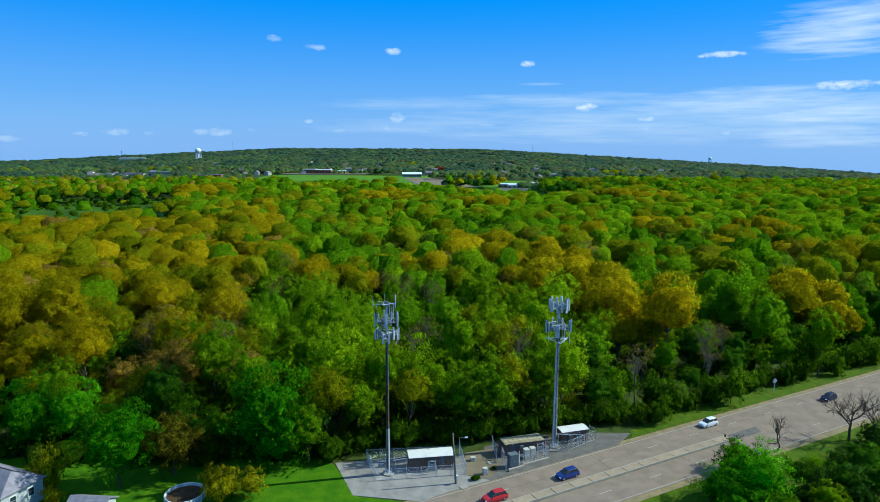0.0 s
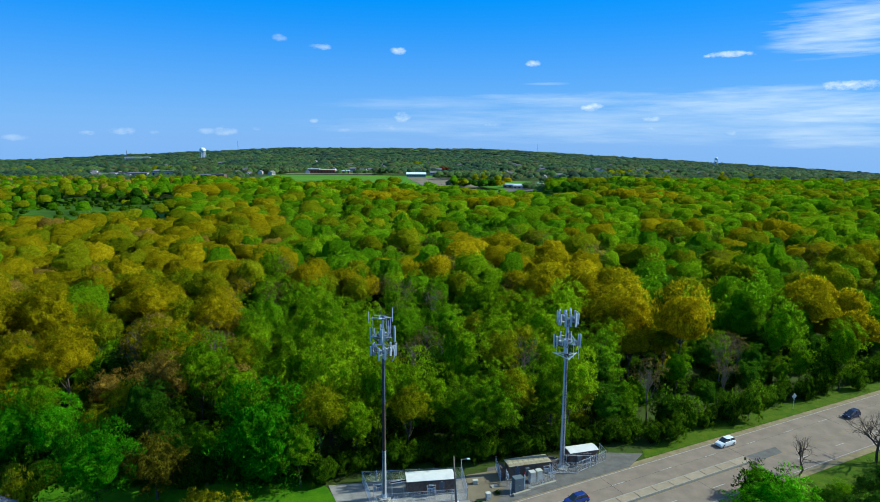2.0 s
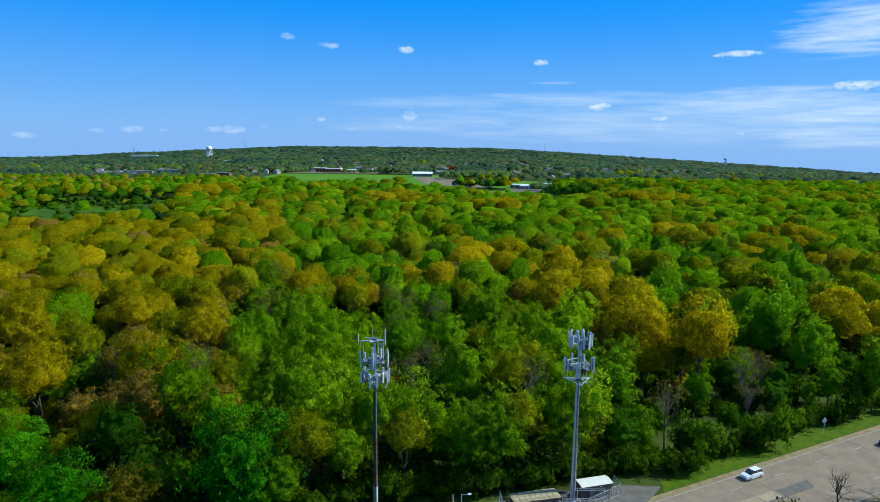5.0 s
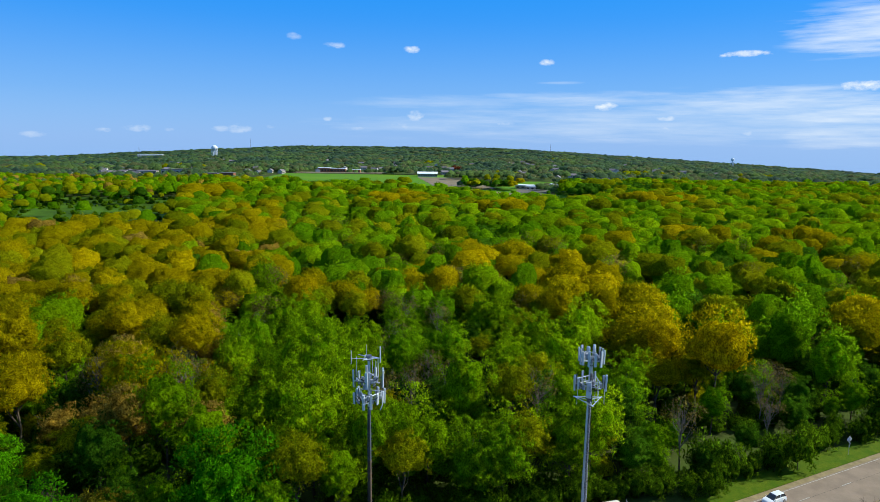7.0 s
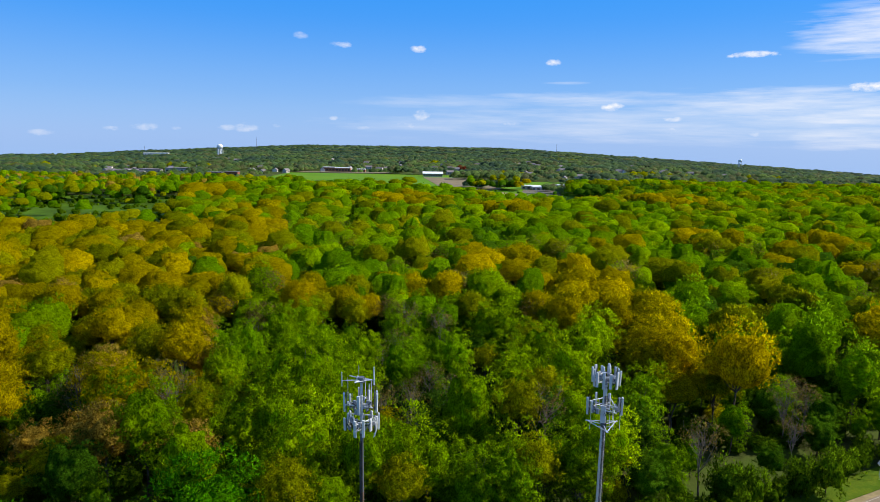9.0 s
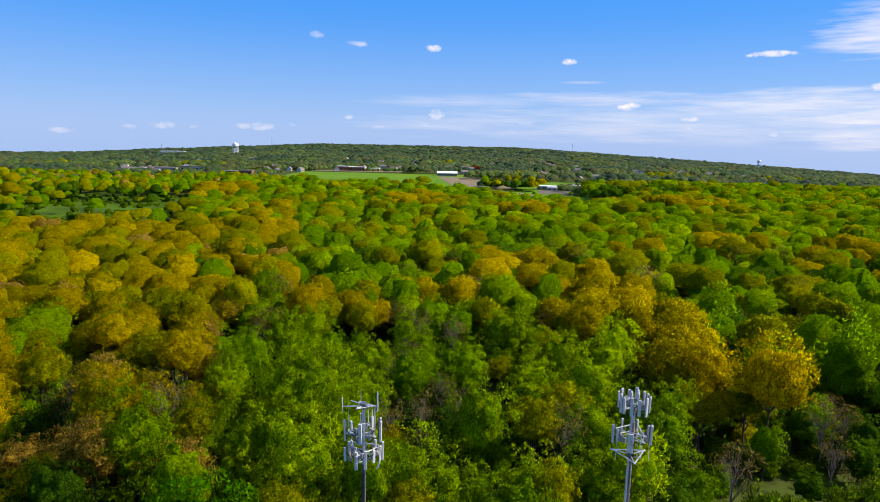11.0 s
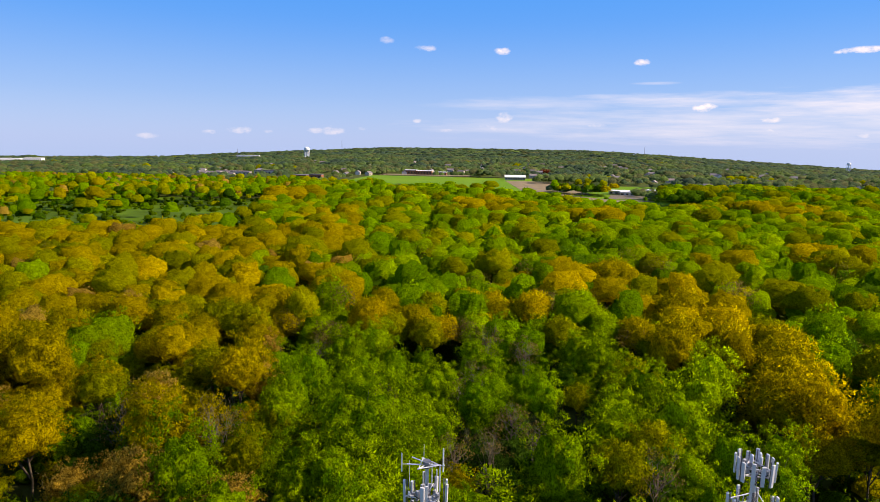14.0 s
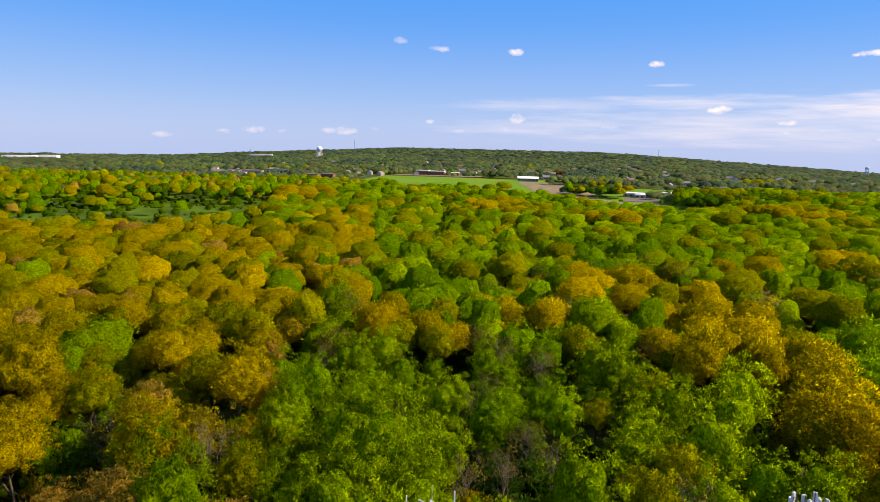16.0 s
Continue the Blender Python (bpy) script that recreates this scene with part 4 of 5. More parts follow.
def flanged_pole(mast, sections, name="pole"):
    """Tapering lengths of pole, slipped over each other."""
    for z0, z1, r0, r1, mat in sections:
        bm = tube(bmesh.new(), (0, 0, z0), (0, 0, z1), r0, r1, sides=18)
        tube(bm, (0, 0, z1 - .25), (0, 0, z1), r1 + .03, r1 + .03, sides=18)
        part("pole_section", bm, mat, mast, smooth=False)


def cable_run(mast, x, y, z0, z1, n=5):
    for k in range(n):
        a = k * .09 - n * .045
        part("cable", a_tube((x + a, y, z0), (x * .75 + a, y * .75, z1), .025, sides=5), CABLE, mast)


def mast_base(mast, r):
    part("footing", a_tube((0, 0, -.3), (0, 0, .35), r + .75, r + .7, sides=20), KERB, mast, "round concrete footing")
    plate = a_tube((0, 0, .35), (0, 0, .42), r + .3, sides=20)
    part("base_plate", plate, STEEL, mast)
    bolt = mesh_of("bolt", a_tube((0, 0, .4), (0, 0, .6), .035, sides=6), STEEL_DARK)
    for k in range(12):
        a = k * 30
        share("bolt", bolt, mast, pose((r + .2) * math.cos(radians(a)), (r + .2) * math.sin(radians(a)), 0))


def jumper(parent, rng, z, r):
    """A drooping cable between a panel and the pole."""
    a, e = rng.uniform(0, math.tau), rng.uniform(-.5, .5)
    p = [Vector((q * r * math.cos(a + e * q), q * r * math.sin(a + e * q), z - 1.1 * q * (1 - q) * 2 + .3 * q)) for q in (.1, .35, .6, .8, 1)]
    bm = bmesh.new()
    for s, t in zip(p, p[1:]):
        tube(bm, s, t, .03, sides=4, caps=False)
    part("jumper_cable", bm, CABLE, parent)


def slim_mast():
    mast = thing("antenna_mast", pose(-9.4, 113.8, .05) @ Matrix.Diagonal((1, 1, .952, 1)), "slim weathered steel monopole crowded with grey antennas", "antenna mast")
    mast_base(mast, .4)
    flanged_pole(mast, ((.4, 9.5, .37, .33, STEEL), (9.2, 18.5, .31, .27, RUST), (18.2, 27, .26, .22, STEEL_DARK), (26.8, 34.8, .21, .17, STEEL)))
    cable_run(mast, 0, -.4, 1, 26)
    for k in range(26):
        part("climbing_peg", a_tube((.2, 0, 2 + k * .9), (.5, 0, 2 + k * .9), .02, sides=5), STEEL_DARK, mast)
    # lower array
    low = platform(mast, 28.2, 2.1, 3, 20, .9)
    for k, (a, r, h) in enumerate(((20, 2.2, 2.3), (0, 1.9, 1.8), (52, 1.75, 1.7), (140, 2.2, 2.2), (165, 1.85, 2.0), (205, 2.2, 1.7), (255, 2.0, 2.3), (285, 1.95, 2.4), (320, 1.75, 1.6))):
        panel_antenna(low, a, r, 28.4 + (k % 3) * .12, h, .34)
    for k, a in enumerate((10, 35, 60, 95, 130, 150, 170, 190, 215, 235, 255, 270, 300, 325, 345)):
        radio(low, a, 1.05 + (k % 3) * .3, 28.1 + (k % 4) * .28, .55 + .1 * (k % 2))
    cables = random.Random(2)
    for k in range(26):
        jumper(low, cables, 27.8 + (k % 3) * .5, 2.0)
    # big curved conduits on one side
    for k in range(3):
        bm = bmesh.new()
        pts = [Vector((1.6 + .35 * math.cos(q), -.8 + k * .5, 28.1 + 1.25 * math.sin(q))) for q in [i * math.pi / 7 - 1.57 for i in range(8)]]
        for p, q in zip(pts, pts[1:]):
            tube(bm, p, q, .055, sides=6, caps=False)
        part("conduit", bm, PANEL, low)
    # middle array
    mid = platform(mast, 31.2, 1.9, 3, 80, None)
    for k, (a, r, h) in enumerate(((188, 2.15, 2.6), (172, 1.5, 1.5), (262, 1.3, 2.6), (280, 1.0, 2.2), (352, 2.0, 2.6), (10, 1.9, 2.5), (60, 1.5, 2.2), (110, 1.6, 2.3))):
        panel_antenna(mid, a, r, 31.4 + (k % 2) * .2, h, .40 if k in (0, 2) else .28)
    for k, a in enumerate((20, 50, 90, 130, 160, 180, 200, 225, 250, 275, 300, 330, 350)):
        radio(mid, a, .75 + (k % 3) * .3, 30.5 + (k % 4) * .35, .7)
    bm = tube(bmesh.new(), (-1.7, -.5, 31.3), (-1.45, -.5, 31.3), .32, .3, sides=14)
    part("dish", bm, PANEL, mid, "small round microwave dish")
    for k in range(20):
        jumper(mid, cables, 30.6 + (k % 3) * .5, 1.8)
    # top arms with whips
    top = platform(mast, 34.5, 1.2, 3, 0, None)
    bm = bmesh.new()
    tube(bm, (-1.9, -.2, 34.4), (1.7, .2, 34.4), .06, sides=6)
    tube(bm, (-1.6, .7, 34.7), (1.0, -.7, 34.7), .055, sides=6)
    part("cross_arm", bm, STEEL, top)
    for x, y, z0, z1, r in ((-2.4, -.3, 33.6, 35.6, .06), (-1.75, .2, 31.5, 34.6, .03), (1.55, .2, 33.7, 36.2, .085), (1.25, .1, 31.6, 34.3, .07), (.55, -.3, 32.4, 34.8, .05), (-.4, .5, 33.9, 36.3, .025), (.9, .4, 31.5, 33.8, .06)):
        whip(top, x, y, z0, z1, r)
    part("stay", a_tube((-2.4, -.3, 34.4), (-1.8, -.2, 34.4), .035, sides=5), STEEL, top)


def stout_mast():
    mast = thing("antenna_mast", pose(23.7, 125, .05) @ Matrix.Diagonal((1, 1, .972, 1)), "stout pale steel monopole with three antenna tiers", "antenna mast")
    mast_base(mast, .48)
    flanged_pole(mast, ((.4, 11, .46, .41, STEEL), (10.7, 21, .395, .35, STEEL), (20.7, 30.8, .335, .28, STEEL)))
    cable_run(mast, .2, -.46, 1, 28, 6)
    top = platform(mast, 30.2, 1.6, 3, 90, .8)
    for k in range(12):
        a = k * 30 + 8
        panel_antenna(top, a, 1.95 if k % 3 else 1.75, 30.7 + (k % 3) * .08, 2.6 - (k % 2) * .35, .38, .2)
    for k in range(9):
        radio(top, k * 40 + 15, 1.2, 30.4 + (k % 2) * .5, .75)
    for k, (x, y) in enumerate(((-.5, -.2), (.3, -.5), (.5, .4))):
        bm = tube(bmesh.new(), (x, y, 31.6), (x, y, 32.3), .22, .2, sides=10)
        tube(bm, (x, y, 32.3), (x, y, 32.45), .2, .08, sides=10)
        part("surge_canister", bm, PANEL, top)
    mid = platform(mast, 26.1, 2.2, 3, 60, .9)
    for a, r, h, w in ((182, 2.45, 2.6, .36), (170, 2.3, 2.2, .3), (196, 2.0, 1.8, .3), (0, 2.5, 2.7, .5), (12, 2.3, 2.2, .3), (250, 1.0, 2.7, .75), (60, 2.2, 2.4, .34), (110, 2.2, 2.4, .34)):
        panel_antenna(mid, a, r, 26.3 - (.9 if w > .7 else 0), h, w)
    for a in (175, 200, 225, 345, 15, 80):
        radio(mid, a, 1.7, 26.0, .8, .45)
    cables = random.Random(6)
    for k in range(24):
        jumper(top, cables, 29.6 + (k % 3) * .5, 1.7)
        jumper(mid, cables, 25.6 + (k % 3) * .4, 2.1)
    low = platform(mast, 23.4, 2.4, 3, 30, None)
    bm = bmesh.new()
    for x, y in ((-2.1, -.9), (2.1, -.9), (1.4, .6), (.9, .2), (1.2, -.8)):
        tube(bm, (x, y, 23.0), (x * .98, y, 25.6), .035, sides=5)
    part("support_pipe", bm, STEEL, low)


slim_mast()
stout_mast()

# ---- shelters ----


def arched_roof(l, w, z, rise, over=.14, thick=.14):
    bm = bmesh.new()
    n = 6
    top, low = [], []
    for k in range(n + 1):
        y = -w / 2 - over + (w + 2 * over) * k / n
        q = 1 - (2 * k / n - 1) ** 2
        for x in (-l / 2 - over, l / 2 + over):
            top.append(bm.verts.new((x, y, z + thick + rise * q)))
            low.append(bm.verts.new((x, y, z + rise * q * .9)))
    for k in range(n):
        a, b, c, d = 2 * k, 2 * k + 1, 2 * k + 3, 2 * k + 2
        bm.faces.new([top[i] for i in (a, b, c, d)])
        bm.faces.new([low[i] for i in (d, c, b, a)])
        bm.faces.new((top[a], top[d], low[d], low[a]))
        bm.faces.new((top[b], low[b], low[c], top[c]))
    bm.faces.new((top[0], low[0], low[1], top[1]))
    bm.faces.new((top[-1], low[-1], low[-2], top[-2]))
    bmesh.ops.recalc_face_normals(bm, faces=bm.faces[:])
    return bm


def shelter(x, y, l, w, turn, h, words, roof_kind, door_x):
    hut = thing("equipment_shelter", pose(x, y, .05, 0, 0, turn), words, "shelter", "equipment shelters")
    part("plinth", a_box(-l / 2 - .12, l / 2 + .12, -w / 2 - .12, w / 2 + .12, 0, .25, .03), KERB, hut)
    part("wall", a_box(-l / 2, l / 2, -w / 2, -w / 2 + .18, .25, h), BRICK_BROWN, hut)
    part("wall", a_box(-l / 2, l / 2, w / 2 - .18, w / 2, .25, h), BRICK_BROWN, hut)
    part("wall", a_box(-l / 2, -l / 2 + .18, -w / 2 + .18, w / 2 - .18, .25, h), BRICK_BROWN, hut)
    part("wall", a_box(l / 2 - .18, l / 2, -w / 2 + .18, w / 2 - .18, .25, h), BRICK_BROWN, hut)
    if roof_kind == "white":
        part("roof", arched_roof(l, w, h, .24), ROOF_WHITE, hut, "white slightly arched roof")
    else:
        part("roof", a_box(-l / 2 - .15, l / 2 + .15, -w / 2 - .15, w / 2 + .15, h, h + .12, .02), ROOF_STAIN, hut, "stained panelled roof")
        tile = mesh_of("roof_panel", a_box(-.46, .46, -.64, .64, h + .12, h + .19, .03), ROOF_STAIN)
        for i in range(int(l)):
            for j in (-1, 1):
                share("roof_panel", tile, hut, pose(-l / 2 + .5 + i * (l - 1) / (int(l) - 1), j * w / 4, 0))
    part("fascia", a_box(-l / 2 - .16, l / 2 + .16, -w / 2 - .19, -w / 2 - .13, h - .12, h + .1), TRIM, hut)
    door = part("door", a_box(door_x - .5, door_x + .5, -w / 2 - .05, -w / 2 - .004, .28, 2.35, .015), STEEL_DARK, hut, "grey steel door")
    part("door_handle", a_box(door_x + .34, door_x + .4, -w / 2 - .11, -w / 2 - .05, 1.2, 1.36), STEEL, door)
    for k in (-1, 1):
        unit_x = door_x + k * 1.9
        if abs(unit_x) < l / 2 - .5:
            ac = part("air_conditioner", a_box(unit_x - .42, unit_x + .42, -w / 2 - .5, -w / 2 - .004, .7, 2.2, .03), CABINET_DARK, hut, "wall-mounted cooling unit")
            for q in range(5):
                part("louvre", a_box(unit_x - .34, unit_x + .34, -w / 2 - .53, -w / 2 - .502, .85 + q * .22, .93 + q * .22), STEEL_DARK, ac)
    part("wall_lamp", a_box(door_x - .12, door_x + .12, -w / 2 - .2, -w / 2 - .004, 2.5, 2.65, .02), STEEL, hut)
    return hut


shelter(-1.5, 116.6, 8.4, 3.2, 9, 2.75, "brown aggregate shelter with a white roof", "white", 1.9)
shelter(16.8, 122.7, 8.2, 2.7, 15, 2.65, "dark brown shelter with a rust-stained panelled roof", "stained", -2.6)
shelter(27.9, 127.6, 5.9, 2.6, 17, 2.7, "brown shelter with a pale arched roof", "white", .6)
annex = thing("shelter_annex", pose(21.6, 124.2, .05, 0, 0, 15), "small dark brown annex beside the stained shelter", "annex")
part("body", a_box(-.5, .6, -1, 1, 0, 2.2, .02), BRICK_BROWN, annex)
part("roof", a_box(-.55, .65, -1.1, 1.1, 2.2, 2.3, .02), TRIM, annex)
annex = thing("shelter_annex", pose(11.9, 121.9, .05, 0, 0, 15), "small dark brown annex beside the stained shelter", "annex")
part("body", a_box(-.5, .45, -.9, .9, 0, 2.0, .02), BRICK_BROWN, annex)
part("roof", a_box(-.55, .45, -1, 1, 2.0, 2.1, .02), TRIM, annex)

# ---- fences ----
POST = mesh_of("post", tube(a_tube((0, 0, 0), (0, 0, 2.25), .04, sides=7), (0, 0, 2.25), (0, 0, 2.3), .05, .02, sides=7), STEEL)


def fence(points, words, h=2.1, gate=None):
    ob = thing("chain_link_fence", Matrix(), words, "fence", "yard fences")
    for a, b in zip(points, points[1:]):
        a, b = Vector((*a, .05)), Vector((*b, .05))
        n = max(1, round((b - a).length / 2.6))
        share("post", POST, ob, Matrix.Translation(a))
        for k in range(n):
            p, q = a + (b - a) * k / n, a + (b - a) * (k + 1) / n
            share("post", POST, ob, Matrix.Translation(q))
            up = Vector((0, 0, 1))
            for z in (.1, h):
                part("rail", a_tube(p + up * z, q + up * z, .022, sides=5), STEEL, ob)
            bm = bmesh.new()
            d = q - p
            wide, cell = d.length, .17
            steps = int((wide + h) / cell)
            for i in range(steps):
                s = i * cell
                for flip in (0, 1):
                    x0, z0 = (s, 0) if s < wide else (wide, s - wide)
                    x1, z1 = (s - h, h) if s > h else (0, s)
                    if flip:
                        x0, x1 = wide - x0, wide - x1
                    if abs(x0 - x1) < .05:
                        continue
                    tube(bm, p + d * (x0 / wide) + up * (z0 * .95 + .1), p + d * (x1 / wide) + up * (z1 * .95 + .1), .005, sides=3, caps=False)
            part("wire_mesh", bm, STEEL, ob)
    return ob


fence([(-14, 119), (-11.4, 111.3), (5.2, 113.7), (4.4, 121.0), (-14, 119)], "galvanised chain-link fence round the gravel yard")
fence([(11, 125), (11.5, 119.5)], "galvanised chain-link fence beside the stained shelter")
fence([(12.8, 115.1), (13.5, 117.5)], "short galvanised chain-link fence beside the dark cabinet")
fence([(16.3, 116.8), (21.6, 120.0), (20.9, 122.4)], "galvanised chain-link fence before the beige cabinets")
fence([(21.6, 123.0), (26.2, 123.2), (33, 128.2), (32.4, 131)], "galvanised chain-link fence round the stout mast")

# ---- things in the yards ----


def kerb_beam(a, b):
    a, b = Vector(a), Vector(b)
    ob = thing("concrete_beam", pose(a.x, a.y, .05, 0, 0, math.degrees(math.atan2(b.y - a.y, b.x - a.x))), "low pale concrete beam along the yard edge", "beam", "concrete beams")
    part("beam", a_box(0, (b - a).length, -.22, .22, 0, .45, .04), KERB, ob)


kerb_beam((13.3, 114.9), (16.5, 116.6))
kerb_beam((16.4, 117.0), (21.7, 119.7))


def cabinet(x, y, w, d, h, turn, mat, words):
    ob = thing("equipment_cabinet", pose(x, y, .05, 0, 0, turn), words, "cabinet", "outdoor cabinets")
    part("plinth", a_box(-w / 2 - .1, w / 2 + .1, -d / 2 - .1, d / 2 + .1, 0, .18), KERB, ob)
    part("body", a_box(-w / 2, w / 2, -d / 2, d / 2, .18, h, .03), mat, ob)
    part("cap", a_box(-w / 2 - .05, w / 2 + .05, -d / 2 - .05, d / 2 + .05, h, h + .08, .02), mat, ob)
    for k in (-1, 1):
        door = part("door", a_box(min(0, k) * w * .47 + .02 * k, max(0, k) * w * .47 + .02 * k, -d / 2 - .035, -d / 2 - .003, .3, h - .12, .01), mat, ob)
        part("handle", a_box(k * .07 - .02, k * .07 + .02, -d / 2 - .07, -d / 2 - .036, h * .5, h * .5 + .2), STEEL, door)


cabinet(14.3, 116.6, 1.8, 1.3, 2.7, 20, CABINET_DARK, "tall dark grey cabinet on a concrete plinth")
cabinet(17.3, 119.9, 1.05, 1.0, 2.0, 20, CABINET, "beige metal cabinet beside its twin")
cabinet(18.6, 120.5, 1.05, 1.0, 2.0, 20, CABINET, "beige metal cabinet beside its twin")
cabinet(8.8, 113.9, .8, .7, 1.2, 20, CABINET, "small pale cabinet at the apron edge")
cabinet(6.8, 119.0, .9, .6, .7, 10, CABINET, "low pale cabinet on the earth strip")
cabinet(-5.2, 115.0, .6, .5, 2.2, 9, RADIO, "slim grey cabinet at the shelter corner")
cabinet(-10.4, 116.4, 1.2, .5, 1.1, 9, CABINET_DARK, "low dark cabinet behind the slim mast")


def h_frame(x, y, turn, words):
    ob = thing("meter_frame", pose(x, y, .05, 0, 0, turn), words, "meter frame", "meter frames")
    for k in (-.7, .7):
        part("post", a_tube((k, 0, 0), (k, 0, 2.6), .05, sides=7), STEEL, ob)
    for z in (1.0, 1.9, 2.4):
        part("crossbar", a_box(-.8, .8, -.03, .03, z, z + .06), STEEL, ob)
    for k, (w, h) in zip((-.45, .1, .5), ((.4, .8), (.35, .6), (.25, .9))):
        part("meter_box", a_box(k - w / 2, k + w / 2, -.22, -.04, 1.3, 1.3 + h, .02), RADIO, ob)


h_frame(-10.6, 114.0, 5, "steel frame with grey meter boxes beside the mast")
h_frame(-1.2, 113.9, 9, "steel frame with grey meter boxes before the shelter")
h_frame(20.3, 121.3, 20, "steel frame with grey meter boxes by the fence")
h_frame(12.6, 119.0, 100, "steel frame with grey meter boxes on the apron")


def cable_bridge(a, b, z, words):
    a, b = Vector((*a, 0)), Vector((*b, 0))
    ob = thing("cable_bridge", pose(a.x, a.y, .05, 0, 0, math.degrees(math.atan2(b.y - a.y, b.x - a.x))), words, "cable bridge", "cable bridges")
    long = (b - a).length
    for y in (-.3, .3):
        part("side_rail", a_box(0, long, y - .03, y + .03, z, z + .08), STEEL, ob)
    for k in range(int(long / .4) + 1):
        part("rung", a_box(k * .4 - .02, k * .4 + .02, -.27, .27, z + .02, z + .05), STEEL, ob)
    for x in (.4, long - .4):
        part("post", a_tube((x, 0, 0), (x, 0, z), .06, sides=7), STEEL, ob)
    for y in (-.15, 0, .15):
        part("cable", a_tube((0, y, z + .09), (long, y, z + .09), .04, sides=5), CABLE, ob)


cable_bridge((-8.5, 114.4), (-5.7, 115.4), 2.5, "steel cable bridge from slim mast to shelter")
cable_bridge((24.1, 124.9), (29.6, 125.2), 2.7, "pale steel cable bridge from stout mast past the shelter")
cable_bridge((20.8, 123.6), (22.7, 124.7), 2.2, "short steel cable bridge between annex and mast")


def utility_pole(x, y):
    ob = thing("utility_pole", pose(x, y, 0, -1, -3.5, 0), "leaning weathered wooden utility pole at the yard entrance", "utility pole")
    part("pole", a_tube((0, 0, -.2), (0, 0, 9.8), .17, .12, sides=10), WOOD, ob, smooth=True)
    part("meter_box", a_box(.12, .5, -.4, .05, 1.0, 1.75, .03), CAR_WHITE, ob, "white meter box")
    part("conduit", a_tube((.2, -.08, 0), (.16, -.08, 6), .04, sides=6), RADIO, ob)
    part("insulator", a_tube((0, 0, 9.8), (0, 0, 10.0), .06, .03, sides=8), STEEL_DARK, ob)


utility_pole(3.2, 110.5)


def flood_lamp(x, y):
    ob = thing("flood_lamp", pose(x, y, .05), "flood lamp on a thin steel post at the fence", "flood lamp")
    part("post", a_tube((0, 0, 0), (0, 0, 4.2), .06, .05, sides=8), STEEL, ob)
    part("arm", a_tube((0, 0, 4.1), (1.1, -.1, 4.3), .035, sides=6), STEEL, ob)
    part("head", a_box(1.0, 1.6, -.28, .1, 4.22, 4.38, .04), CAR_WHITE, ob, "white lamp head")


flood_lamp(4.2, 120.2)
pipe = thing("vent_pipe", pose(15.6, 117.4, .05), "white vent pipe with a red cap", "vent pipe")
part("pipe", a_tube((0, 0, 0), (0, 0, 2.9), .09, sides=9), CAR_WHITE, pipe)
part("cap", a_tube((0, 0, 2.9), (0, 0, 3.2), .14, .1, sides=9), CAR_RED, pipe)
for x, y in ((4.7, 109.2), (10.2, 118.2)):
    lid = thing("manhole_slab", pose(x, y, .05, 0, 0, 25), "flat square concrete slab in the ground", "slab", "ground slabs")
    part("slab", a_box(-.75, .75, -.5, .5, -.02, .09, .03), KERB, lid)
gate = thing("steel_gate", pose(27.4, 124.1, .05, 0, 0, 36), "open galvanised steel gate in the fence", "gate")
for z in (.15, 1.1, 2.05):
    part("gate_rail", a_tube((0, 0, z), (3.4, 0, z), .03, sides=6), STEEL, gate)
for x in (0, 1.7, 3.4):
    part("gate_post", a_tube((x, 0, 0), (x, 0, 2.1), .035, sides=6), STEEL, gate)
sign = thing("road_sign", pose(*road_xy(59, 4.4), 0, 0, 0, 20), "road sign on a steel post, seen from behind", "road sign")
part("post", a_tube((0, 0, 0), (0, 0, 3.0), .05, sides=7), STEEL, sign)
bm = a_box(-.55, .55, .05, .08, -.55, .55, .01)
bmesh.ops.transform(bm, matrix=pose(0, 0, 2.6, 0, 45, 0), verts=bm.verts[:])
part("plate", bm, STEEL, sign, "diamond-shaped bare metal plate")

# ---- cars ----


